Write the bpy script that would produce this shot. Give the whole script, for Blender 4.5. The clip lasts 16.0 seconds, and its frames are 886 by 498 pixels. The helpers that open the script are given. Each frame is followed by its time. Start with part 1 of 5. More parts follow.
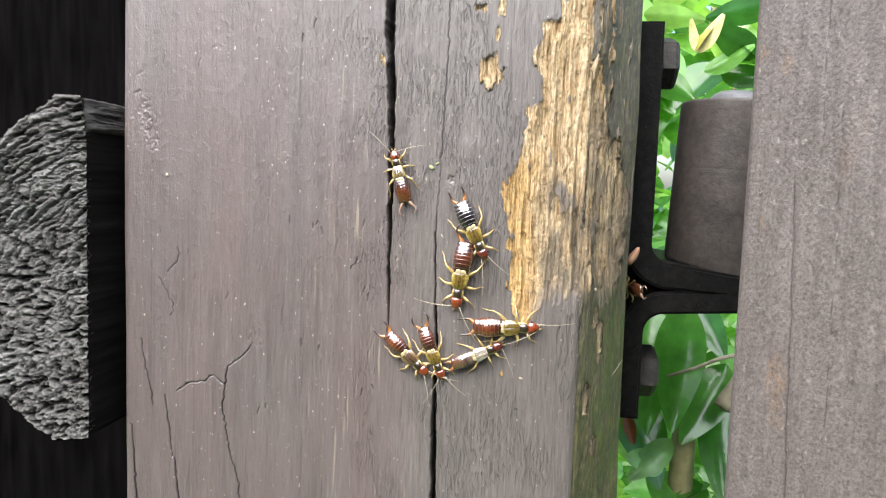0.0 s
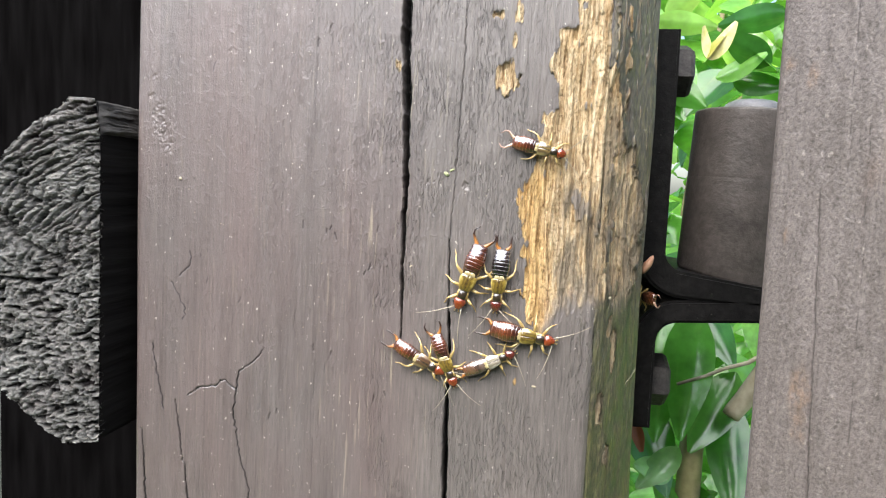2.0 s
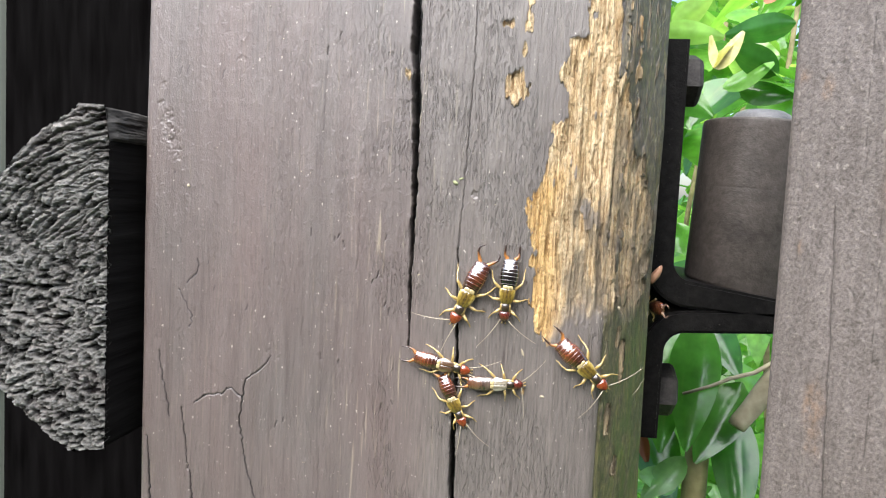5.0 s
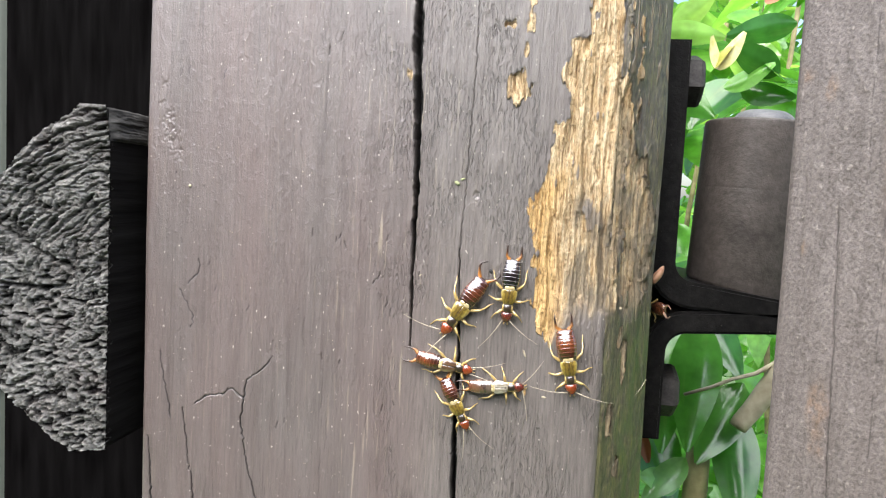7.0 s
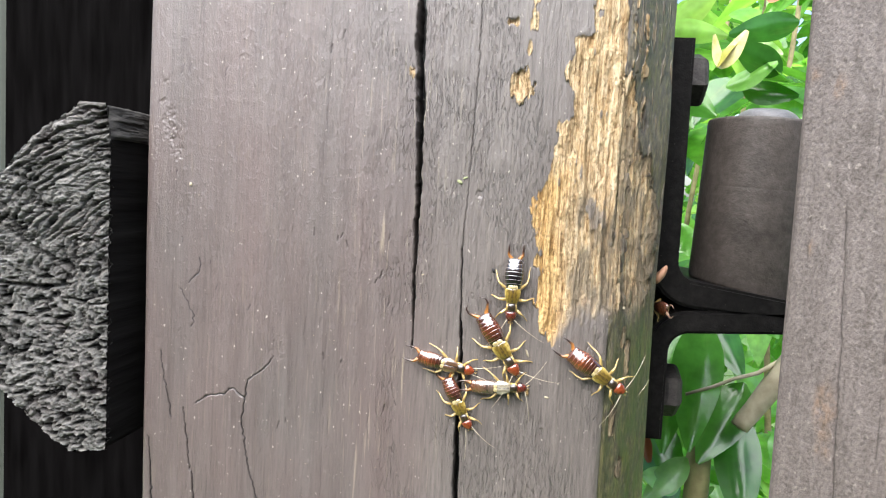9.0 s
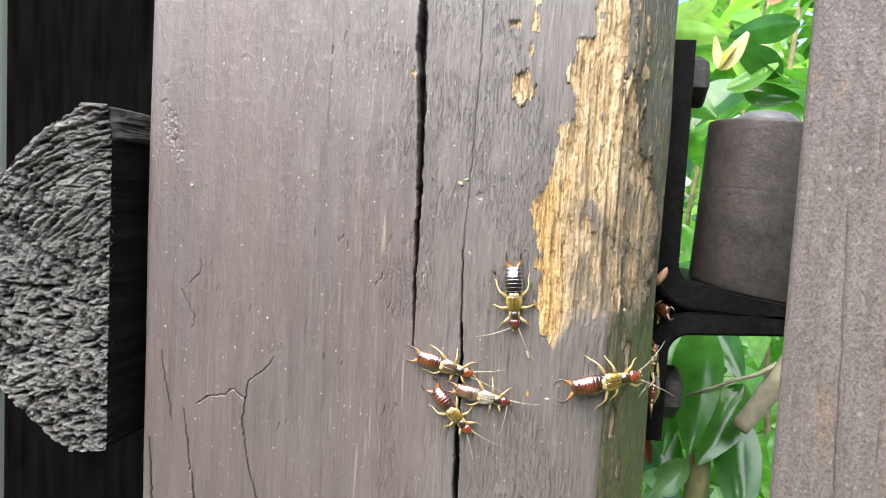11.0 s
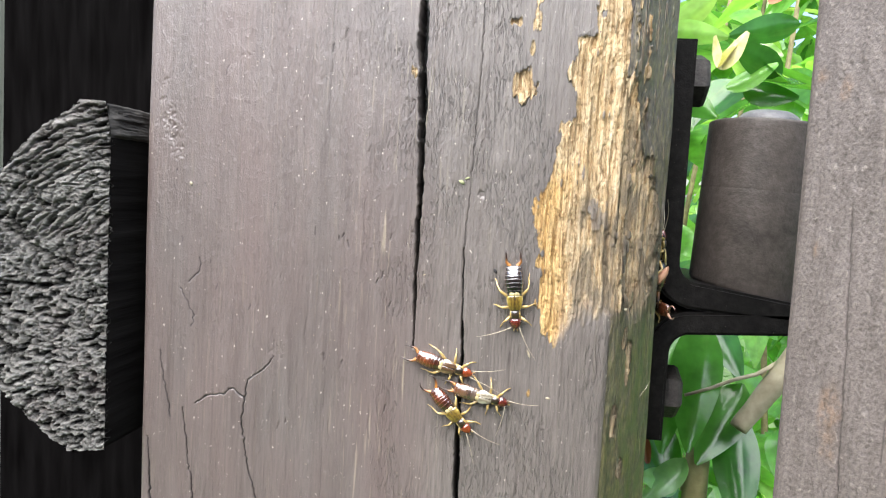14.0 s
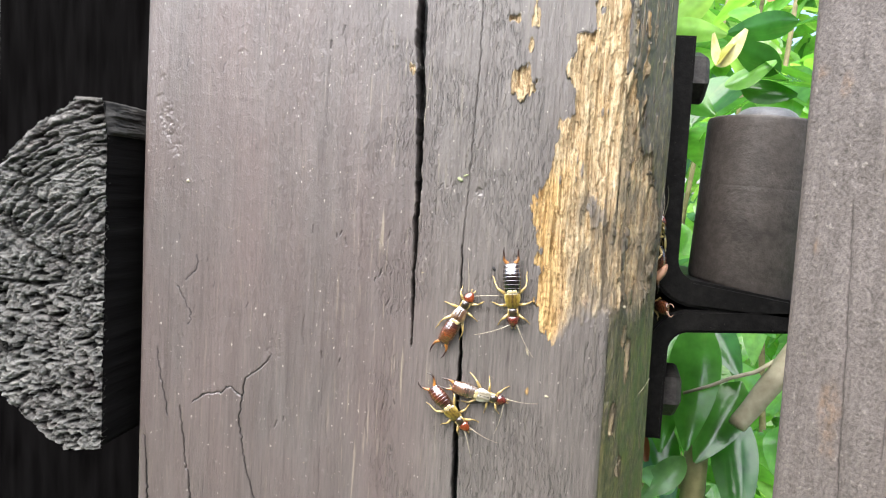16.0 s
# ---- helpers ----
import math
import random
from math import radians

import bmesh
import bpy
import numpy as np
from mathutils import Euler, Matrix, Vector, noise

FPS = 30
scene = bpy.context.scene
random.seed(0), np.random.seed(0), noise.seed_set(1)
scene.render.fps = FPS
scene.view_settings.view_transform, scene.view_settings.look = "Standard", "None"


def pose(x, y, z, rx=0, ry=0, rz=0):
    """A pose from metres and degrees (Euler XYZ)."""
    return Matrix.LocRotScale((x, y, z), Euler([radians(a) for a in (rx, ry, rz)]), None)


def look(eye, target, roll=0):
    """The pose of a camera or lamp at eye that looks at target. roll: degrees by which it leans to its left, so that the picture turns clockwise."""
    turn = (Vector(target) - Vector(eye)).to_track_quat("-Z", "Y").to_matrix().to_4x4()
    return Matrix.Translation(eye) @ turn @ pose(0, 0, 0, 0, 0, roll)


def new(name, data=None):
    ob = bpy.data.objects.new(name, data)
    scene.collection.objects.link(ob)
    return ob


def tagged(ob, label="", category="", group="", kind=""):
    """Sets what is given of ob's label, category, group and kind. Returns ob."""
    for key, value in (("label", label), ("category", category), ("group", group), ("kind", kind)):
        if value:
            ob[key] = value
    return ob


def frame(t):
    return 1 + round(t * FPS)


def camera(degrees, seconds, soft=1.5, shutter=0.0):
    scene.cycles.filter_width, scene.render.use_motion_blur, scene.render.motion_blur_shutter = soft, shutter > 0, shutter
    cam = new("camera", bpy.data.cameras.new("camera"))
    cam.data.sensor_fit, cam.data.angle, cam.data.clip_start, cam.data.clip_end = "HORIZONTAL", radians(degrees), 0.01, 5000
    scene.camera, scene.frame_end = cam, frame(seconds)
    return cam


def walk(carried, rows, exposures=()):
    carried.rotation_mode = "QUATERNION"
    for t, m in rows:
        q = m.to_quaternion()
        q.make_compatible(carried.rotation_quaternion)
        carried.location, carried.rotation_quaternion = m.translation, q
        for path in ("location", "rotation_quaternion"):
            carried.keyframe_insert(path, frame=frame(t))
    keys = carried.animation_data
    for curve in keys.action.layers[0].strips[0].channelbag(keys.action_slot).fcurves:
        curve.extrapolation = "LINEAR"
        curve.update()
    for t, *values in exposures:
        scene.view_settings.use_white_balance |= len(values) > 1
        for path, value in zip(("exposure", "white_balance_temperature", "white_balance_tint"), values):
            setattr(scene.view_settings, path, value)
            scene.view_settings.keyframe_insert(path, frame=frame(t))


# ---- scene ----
cam = camera(65, 16.0, soft=1.15)

# eye, target, lean
PATH = [
    (0, (0.01638, -0.13452, -0.00043), (0.00025, -0.00198, -0.01176), 1.98),
    (0.5, (0.01628, -0.13469, -0.00038), (-0.00018, -0.00219, -0.01168), 2.06),
    (1, (0.01514, -0.13437, -0.00012), (-0.00131, -0.00186, -0.01139), 2.23),
    (1.5, (0.01468, -0.13453, 0.00013), (-0.00184, -0.00202, -0.01097), 2.42),
    (2, (0.01386, -0.13417, 0.00031), (-0.00259, -0.00163, -0.01061), 2.56),
    (2.5, (0.01360, -0.13381, 0.00031), (-0.00296, -0.00128, -0.01043), 2.66),
    (3, (0.01285, -0.13430, 0.00067), (-0.00363, -0.00173, -0.00977), 2.81),
    (3.5, (0.01341, -0.13475, 0.00077), (-0.00350, -0.00221, -0.00934), 2.86),
    (4, (0.01310, -0.13449, 0.00068), (-0.00376, -0.00192, -0.00912), 2.87),
    (6.5, (0.01183, -0.13373, 0.00069), (-0.00472, -0.00111, -0.00899), 2.92),
    (7, (0.01195, -0.13381, 0.00064), (-0.00471, -0.00120, -0.00899), 2.92),
    (7.5, (0.01175, -0.13360, 0.00053), (-0.00490, -0.00098, -0.00904), 2.89),
    (8, (0.01189, -0.13366, 0.00050), (-0.00485, -0.00106, -0.00907), 2.90),
    (8.5, (0.01148, -0.13345, 0.00053), (-0.00504, -0.00083, -0.00913), 2.94),
    (9, (0.01117, -0.13316, 0.00061), (-0.00526, -0.00053, -0.00921), 2.97),
    (11.5, (0.01089, -0.13332, 0.00094), (-0.00545, -0.00069, -0.00888), 3.14),
    (12, (0.01012, -0.13311, 0.00094), (-0.00596, -0.00043, -0.00871), 3.29),
    (12.5, (0.01036, -0.13310, 0.00098), (-0.00584, -0.00043, -0.00873), 3.27),
    (13, (0.01028, -0.13294, 0.00070), (-0.00578, -0.00024, -0.00884), 3.26),
    (13.5, (0.01033, -0.13299, 0.00071), (-0.00565, -0.00030, -0.00900), 3.23),
    (14, (0.01010, -0.13287, 0.00066), (-0.00562, -0.00016, -0.00920), 3.22),
    (14.5, (0.01023, -0.13282, 0.00058), (-0.00544, -0.00011, -0.00933), 3.22),
    (15, (0.01013, -0.13260, 0.00064), (-0.00540, 0.00011, -0.00947), 3.21),
    (15.5, (0.00985, -0.13237, 0.00053), (-0.00543, 0.00037, -0.00960), 3.21),
    (16, (0.00997, -0.13238, 0.00042), (-0.00533, 0.00036, -0.00967), 3.19),
]
walk(cam, [(t, look(eye, target, roll)) for t, eye, target, roll in PATH], [(0.0, 1.27), (4.2, 1.27), (6.5, 1.31), (11.5, 1.37), (16.0, 1.37)])

# ---- sky and sun: bright overcast, light from above and behind the viewer ----
world = bpy.data.worlds.new("sky")
scene.world = world
world.use_nodes = True
wn = world.node_tree
sky = wn.nodes.new("ShaderNodeTexSky")
sky.sky_type = "NISHITA"
sky.sun_disc = False
sky.sun_elevation, sky.sun_rotation = radians(54), radians(200.5)
sky.dust_density = 3.0
back = wn.nodes["Background"]
back.inputs["Strength"].default_value = 0.15
wn.links.new(sky.outputs["Color"], back.inputs["Color"])

sun = new("sun", bpy.data.lights.new("sun", "SUN"))
sun.data.energy = 5.0
sun.data.angle = radians(85)
sun.data.color = (0.975, 0.98, 1.0)
sun.matrix_world = look((-0.24, -0.64, 0.93), (0, 0, 0))
scene.view_settings.exposure = 1.27


# ---- node helpers ----
def material(name, rough=0.5, metal=0.0):
    m = bpy.data.materials.new(name)
    m.use_nodes = True
    b = m.node_tree.nodes["Principled BSDF"]
    b.inputs["Roughness"].default_value = rough
    b.inputs["Metallic"].default_value = metal
    return m, m.node_tree, b


def coords(nt, scale):
    tc = nt.nodes.new("ShaderNodeTexCoord")
    mp = nt.nodes.new("ShaderNodeMapping")
    mp.inputs["Scale"].default_value = scale
    nt.links.new(tc.outputs["Object"], mp.inputs["Vector"])
    return mp.outputs["Vector"]


def noise_tex(nt, vector, scale, detail=4.0, rough=0.55):
    n = nt.nodes.new("ShaderNodeTexNoise")
    n.inputs["Scale"].default_value = scale
    n.inputs["Detail"].default_value = detail
    n.inputs["Roughness"].default_value = rough
    nt.links.new(vector, n.inputs["Vector"])
    return n.outputs["Fac"]


def ramp(nt, fac, *stops):
    r = nt.nodes.new("ShaderNodeValToRGB")
    e = r.color_ramp.elements
    while len(e) < len(stops):
        e.new(0.5)
    for el, (at, col) in zip(e, stops):
        el.position = at
        el.color = (*col, 1) if len(col) == 3 else col
    nt.links.new(fac, r.inputs["Fac"])
    return r.outputs["Color"]


def grey(v):
    return (v, v, v)


def mix(nt, fac, a, b, kind="MIX"):
    n = nt.nodes.new("ShaderNodeMix")
    n.data_type, n.blend_type = "RGBA", kind
    for value, slot in ((fac, n.inputs[0]), (a, n.inputs[6]), (b, n.inputs[7])):
        if isinstance(value, (float, int)):
            slot.default_value = value
        elif isinstance(value, tuple):
            slot.default_value = (*value, 1)
        else:
            nt.links.new(value, slot)
    return n.outputs[2]


def math_node(nt, op, a, b=0.0):
    n = nt.nodes.new("ShaderNodeMath")
    n.operation = op
    for value, slot in ((a, n.inputs[0]), (b, n.inputs[1])):
        if isinstance(value, (float, int)):
            slot.default_value = value
        else:
            nt.links.new(value, slot)
    return n.outputs[0]


def bump(nt, bsdf, height, distance, strength=1.0, normal=None):
    b = nt.nodes.new("ShaderNodeBump")
    b.inputs["Strength"].default_value = strength
    b.inputs["Distance"].default_value = distance
    nt.links.new(height, b.inputs["Height"])
    if normal is not None:
        nt.links.new(normal, b.inputs["Normal"])
    nt.links.new(b.outputs["Normal"], bsdf.inputs["Normal"])
    return b.outputs["Normal"]


def attribute(nt, name):
    a = nt.nodes.new("ShaderNodeAttribute")
    a.attribute_name = name
    return a.outputs["Fac"]


# ---- materials ----
def post_material():
    m, nt, b = material("weathered_stain", 0.5)
    fine = noise_tex(nt, coords(nt, (2600, 2600, 190)), 1.0, 5, 0.62)
    mid = noise_tex(nt, coords(nt, (420, 420, 26)), 1.0, 4)
    wide = noise_tex(nt, coords(nt, (55, 55, 16)), 1.0, 3)
    grit = noise_tex(nt, coords(nt, (1500, 1500, 900)), 1.0, 2)
    paint = ramp(nt, mid, (0.25, (0.080, 0.067, 0.062)), (0.5, (0.104, 0.0885, 0.082)), (0.75, (0.126, 0.109, 0.101)))
    paint = mix(nt, ramp(nt, wide, (0.35, grey(0.0)), (0.68, grey(0.85))), paint, (0.122, 0.092, 0.085))
    paint = mix(nt, attribute(nt, "grey"), paint, (0.127, 0.114, 0.103))
    worked = math_node(nt, "ADD", math_node(nt, "MULTIPLY", attribute(nt, "grey"), 0.65), 0.45)
    paint = mix(nt, worked, paint, mix(nt, 1.0, paint, ramp(nt, fine, (0.28, grey(0.45)), (0.42, grey(0.87)), (0.55, grey(1.05)), (0.74, grey(1.32))), "MULTIPLY"))
    vein = noise_tex(nt, coords(nt, (1300, 1300, 16)), 1.0, 3)
    paint = mix(nt, ramp(nt, vein, (0.58, grey(0.0)), (0.70, grey(0.4))), paint, (0.055, 0.043, 0.038))
    dust = noise_tex(nt, coords(nt, (900, 900, 420)), 1.0, 3)
    paint = mix(nt, ramp(nt, dust, (0.66, grey(0.0)), (0.76, grey(0.16))), paint, (0.33, 0.31, 0.29))
    paint = mix(nt, ramp(nt, grit, (0.695, grey(0.0)), (0.76, grey(0.8))), paint, (0.48, 0.44, 0.38))
    # pale scuffs along the fibres
    scuff = noise_tex(nt, coords(nt, (1700, 1700, 75)), 1.0, 4)
    paint = mix(nt, math_node(nt, "MULTIPLY", ramp(nt, scuff, (0.59, grey(0.0)), (0.71, grey(0.55))), attribute(nt, "scuff")), paint, (0.36, 0.31, 0.22))
    bare_fine = noise_tex(nt, coords(nt, (1700, 1700, 105)), 1.0, 6, 0.74)
    bare_chip = noise_tex(nt, coords(nt, (1500, 1500, 1000)), 1.0, 5, 0.65)
    bare = ramp(nt, bare_fine, (0.28, (0.075, 0.04, 0.018)), (0.40, (0.31, 0.196, 0.092)), (0.49, (0.55, 0.405, 0.23)), (0.66, (0.80, 0.67, 0.46)))
    bare = mix(nt, math_node(nt, "MULTIPLY", attribute(nt, "fresh"), 0.8), bare, mix(nt, 1.0, bare, (1.08, 0.9, 0.56), "MULTIPLY"))
    bare = mix(nt, 1.0, bare, ramp(nt, bare_chip, (0.3, grey(0.42)), (0.43, grey(0.94)), (0.7, grey(1.15))), "MULTIPLY")
    ochre = noise_tex(nt, coords(nt, (160, 160, 60)), 1.0, 3)
    bare = mix(nt, ramp(nt, ochre, (0.54, grey(0.0)), (0.7, grey(0.3))), bare, (0.46, 0.27, 0.09))
    greyed = noise_tex(nt, coords(nt, (420, 420, 120)), 1.0, 4)
    soil = math_node(nt, "MULTIPLY", ramp(nt, greyed, (0.36, grey(0.0)), (0.56, grey(1.0))), attribute(nt, "soiled"))
    bare = mix(nt, math_node(nt, "MULTIPLY", soil, 0.85), bare, (0.165, 0.138, 0.102))
    col = mix(nt, attribute(nt, "wear"), paint, bare)
    moss_tex = noise_tex(nt, coords(nt, (1900, 1900, 620)), 1.0, 6, 0.7)
    moss = ramp(nt, moss_tex, (0.36, (0.012, 0.011, 0.007)), (0.52, (0.076, 0.066, 0.038)), (0.70, (0.23, 0.195, 0.095)))
    col = mix(nt, attribute(nt, "moss"), col, moss)
    algae = ramp(nt, noise_tex(nt, coords(nt, (520, 520, 170)), 1.0, 5, 0.6), (0.4, grey(0.0)), (0.6, grey(0.8)))
    col = mix(nt, math_node(nt, "MULTIPLY", attribute(nt, "algae"), algae), col, (0.045, 0.075, 0.018))
    film = ramp(nt, noise_tex(nt, coords(nt, (1400, 1400, 160)), 1.0, 5, 0.65), (0.5, grey(0.0)), (0.66, grey(0.75)))
    col = mix(nt, math_node(nt, "MULTIPLY", attribute(nt, "film"), film), col, (0.145, 0.138, 0.038))
    # Shade inside the cracks is put into the colour, nearly black.
    col = mix(nt, attribute(nt, "crack_shade"), col, (0.005, 0.004, 0.004))
    nt.links.new(col, b.inputs["Base Color"])
    rough = mix(nt, attribute(nt, "wear"), ramp(nt, mid, (0.3, grey(0.33)), (0.7, grey(0.43))), grey(0.85))
    nt.links.new(rough, b.inputs["Roughness"])
    level = mix(nt, attribute(nt, "wear"), grey(0.75), grey(0.3))
    nt.links.new(level, b.inputs["Specular IOR Level"])
    # short checks in the raised grain
    dash = noise_tex(nt, coords(nt, (4200, 4200, 620)), 1.0, 2, 0.5)
    dashes = math_node(nt, "MULTIPLY", ramp(nt, dash, (0.54, grey(0.0)), (0.64, grey(1.0))), attribute(nt, "drift"))
    h = math_node(nt, "ADD", math_node(nt, "MULTIPLY", fine, worked), math_node(nt, "MULTIPLY", dust, 0.5))
    h = math_node(nt, "SUBTRACT", h, math_node(nt, "MULTIPLY", dashes, 1.8))
    lumps = noise_tex(nt, coords(nt, (500, 500, 330)), 1.0, 3)
    h = math_node(nt, "ADD", h, math_node(nt, "MULTIPLY", lumps, 0.7))
    fleck = noise_tex(nt, coords(nt, (1000, 1000, 650)), 1.0, 3, 0.6)
    h = math_node(nt, "ADD", h, math_node(nt, "MULTIPLY", ramp(nt, fleck, (0.54, grey(0.0)), (0.72, grey(1.0))), 0.24))
    tooth = noise_tex(nt, coords(nt, (4200, 4200, 2400)), 1.0, 3, 0.6)
    h = math_node(nt, "ADD", h, math_node(nt, "MULTIPLY", tooth, 0.45))
    h = math_node(nt, "ADD", h, math_node(nt, "MULTIPLY", math_node(nt, "MULTIPLY", math_node(nt, "ADD", bare_fine, bare_chip), 4.6), attribute(nt, "wear")))
    crust = math_node(nt, "MULTIPLY", moss_tex, math_node(nt, "MULTIPLY", attribute(nt, "moss"), 2.2))
    bump(nt, b, math_node(nt, "ADD", h, crust), 0.0002, 0.85)
    return m


def endgrain_material():
    m, nt, b = material("end_grain_shaded_by_height", 0.8)
    rough = noise_tex(nt, coords(nt, (1500, 1500, 1500)), 1.0, 7, 0.8)
    wide = noise_tex(nt, coords(nt, (70, 70, 70)), 1.0, 3)
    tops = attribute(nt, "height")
    # Recesses darkened and tops paled by height: shade put into the colour.
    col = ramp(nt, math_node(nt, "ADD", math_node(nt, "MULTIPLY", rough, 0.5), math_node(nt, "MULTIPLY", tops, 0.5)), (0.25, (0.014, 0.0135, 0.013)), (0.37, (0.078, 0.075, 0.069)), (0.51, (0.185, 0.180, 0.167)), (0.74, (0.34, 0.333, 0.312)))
    col = mix(nt, ramp(nt, wide, (0.5, grey(0.0)), (0.7, grey(0.35))), col, (0.12, 0.085, 0.085))
    nt.links.new(col, b.inputs["Base Color"])
    b.inputs["Specular IOR Level"].default_value = 0.25
    bump(nt, b, rough, 0.0009, 1.0)
    return m


def dark_wood_material(name, lo, hi, shine, grain):
    m, nt, b = material(name, 0.8)
    g = noise_tex(nt, coords(nt, grain), 1.0, 5)
    col = ramp(nt, g, (0.3, lo), (0.7, hi))
    nt.links.new(col, b.inputs["Base Color"])
    b.inputs["Specular IOR Level"].default_value = shine
    bump(nt, b, g, 0.0006, 0.7)
    return m


def gate_material():
    m, nt, b = material("brown_painted_plank", 0.55)
    g = noise_tex(nt, coords(nt, (900, 900, 60)), 1.0, 5, 0.65)
    p = noise_tex(nt, coords(nt, (1300, 1300, 800)), 1.0, 3)
    r = noise_tex(nt, coords(nt, (130, 130, 60)), 1.0, 3)
    col = ramp(nt, g, (0.3, (0.086, 0.070, 0.062)), (0.7, (0.130, 0.109, 0.099)))
    col = mix(nt, ramp(nt, r, (0.62, grey(0.0)), (0.8, grey(0.3))), col, (0.15, 0.098, 0.07))
    col = mix(nt, math_node(nt, "MULTIPLY", attribute(nt, "rust"), ramp(nt, p, (0.35, grey(0.05)), (0.62, grey(0.5)))), col, (0.165, 0.098, 0.055))
    col = mix(nt, ramp(nt, p, (0.64, grey(0.0)), (0.72, grey(0.8))), col, (0.21, 0.18, 0.16))
    pit = noise_tex(nt, coords(nt, (3000, 3000, 2200)), 1.0, 3, 0.6)
    col = mix(nt, 1.0, col, ramp(nt, pit, (0.3, grey(0.6)), (0.5, grey(1.0)), (0.72, grey(1.28))), "MULTIPLY")
    col = mix(nt, attribute(nt, "crack"), col, (0.03, 0.024, 0.022))
    nt.links.new(col, b.inputs["Base Color"])
    bump(nt, b, math_node(nt, "ADD", math_node(nt, "ADD", p, pit), math_node(nt, "MULTIPLY", g, 0.5)), 0.00015, 0.85)
    return m


def iron_material(name, lo, hi, rough, shine=0.3):
    m, nt, b = material(name, rough)
    g = noise_tex(nt, coords(nt, (650, 650, 650)), 1.0, 6, 0.7)
    f = noise_tex(nt, coords(nt, (1800, 1800, 1800)), 1.0, 2)
    b.inputs["Specular IOR Level"].default_value = shine
    col = ramp(nt, g, (0.3, lo), (0.7, hi))
    smear = noise_tex(nt, coords(nt, (150, 150, 75)), 1.0, 4, 0.6)
    col = mix(nt, 1.0, col, ramp(nt, smear, (0.32, grey(0.68)), (0.5, grey(1.0)), (0.7, grey(1.22))), "MULTIPLY")
    col = mix(nt, ramp(nt, f, (0.745, grey(0.0)), (0.79, grey(0.4))), col, (0.3, 0.26, 0.22))
    nt.links.new(col, b.inputs["Base Color"])
    bump(nt, b, math_node(nt, "ADD", g, f), 0.00016, 0.6)
    return m


def leaf_material(name, joined, tone=None):
    m, nt, b = material(name, 0.22)
    info = nt.nodes.new("ShaderNodeNewGeometry" if joined else "ShaderNodeObjectInfo")
    pick = info.outputs["Random Per Island" if joined else "Random"]
    v = noise_tex(nt, coords(nt, (120, 120, 120)), 1.0, 3)
    col = ramp(nt, pick, (0.0, (0.05, 0.175, 0.03)), (0.4, (0.11, 0.32, 0.055)), (0.75, (0.19, 0.44, 0.08)), (1.0, (0.34, 0.55, 0.17)))
    if tone:
        col = ramp(nt, pick, (0.0, tuple(0.8 * c for c in tone)), (1.0, tuple(1.25 * c for c in tone)))
    col = mix(nt, 1.0, col, ramp(nt, v, (0.3, grey(0.7)), (0.7, grey(1.25))), "MULTIPLY")
    blotch = noise_tex(nt, coords(nt, (45, 260, 45)), 1.0, 3)
    col = mix(nt, ramp(nt, blotch, (0.55, grey(0.0)), (0.75, grey(0.15 if tone else 0.45))), col, (0.3, 0.45, 0.12))
    nt.links.new(col, b.inputs["Base Color"])
    b.inputs["Coat Weight"].default_value, b.inputs["Coat IOR"].default_value, b.inputs["Coat Roughness"].default_value = (0.45 if tone else 0.8), 1.55, 0.2
    tr = nt.nodes.new("ShaderNodeBsdfTranslucent")
    ms = nt.nodes.new("ShaderNodeMixShader")
    ms.inputs[0].default_value = 0.5
    nt.links.new(mix(nt, 1.0, col, (1.6, 1.5, 0.8), "MULTIPLY"), tr.inputs["Color"])
    nt.links.new(b.outputs[0], ms.inputs[1])
    nt.links.new(tr.outputs[0], ms.inputs[2])
    nt.links.new(ms.outputs[0], nt.nodes["Material Output"].inputs["Surface"])
    bump(nt, b, v, 0.001, 0.4)
    return m


def plain(name, lo, hi, scale, rough, coat=0.0, relief=0.0002, stretch=(1, 1, 1)):
    m, nt, b = material(name, rough)
    g = noise_tex(nt, coords(nt, tuple(scale * s for s in stretch)), 1.0, 4)
    nt.links.new(ramp(nt, g, (0.3, lo), (0.7, hi)), b.inputs["Base Color"])
    b.inputs["Coat Weight"].default_value = coat
    b.inputs["Coat Roughness"].default_value = 0.12
    b.inputs["Coat IOR"].default_value = 2.0
    bump(nt, b, g, relief, 0.5)
    return m


M_POST = post_material()
M_END = endgrain_material()
# Darker than black stain alone: the deep shade is put into the colour.
M_DARK = dark_wood_material("stain_with_deep_shade", (0.001, 0.0009, 0.0009), (0.0032, 0.003, 0.003), 0.0, (300, 60, 45))
# Near black: the dim gap beside the post is coloured into the side.
M_RAIL = dark_wood_material("rail_side_in_shade", (0.004, 0.0037, 0.0036), (0.013, 0.0122, 0.0118), 0.05, (500, 25, 420))
# Paler than the rail side: light on this facet is put into its grey.
M_SPLIT = dark_wood_material("lit_grey_rail_edge", (0.012, 0.0115, 0.011), (0.1, 0.096, 0.09), 0.2, (700, 60, 900))
M_GATE = gate_material()
M_IRON = iron_material("black_painted_iron", (0.0024, 0.0022, 0.0021), (0.0135, 0.0125, 0.0118), 0.55, 0.10)
M_BOLT = iron_material("weathered_bolt_iron", (0.015, 0.0135, 0.0125), (0.062, 0.056, 0.052), 0.55, 0.22)
M_BARREL = iron_material("brown_painted_iron", (0.043, 0.036, 0.031), (0.088, 0.076, 0.068), 0.5)
M_CAP = iron_material("greyed_iron", (0.09, 0.09, 0.093), (0.17, 0.17, 0.176), 0.4)
M_LEAF = leaf_material("glossy_leaf", False)
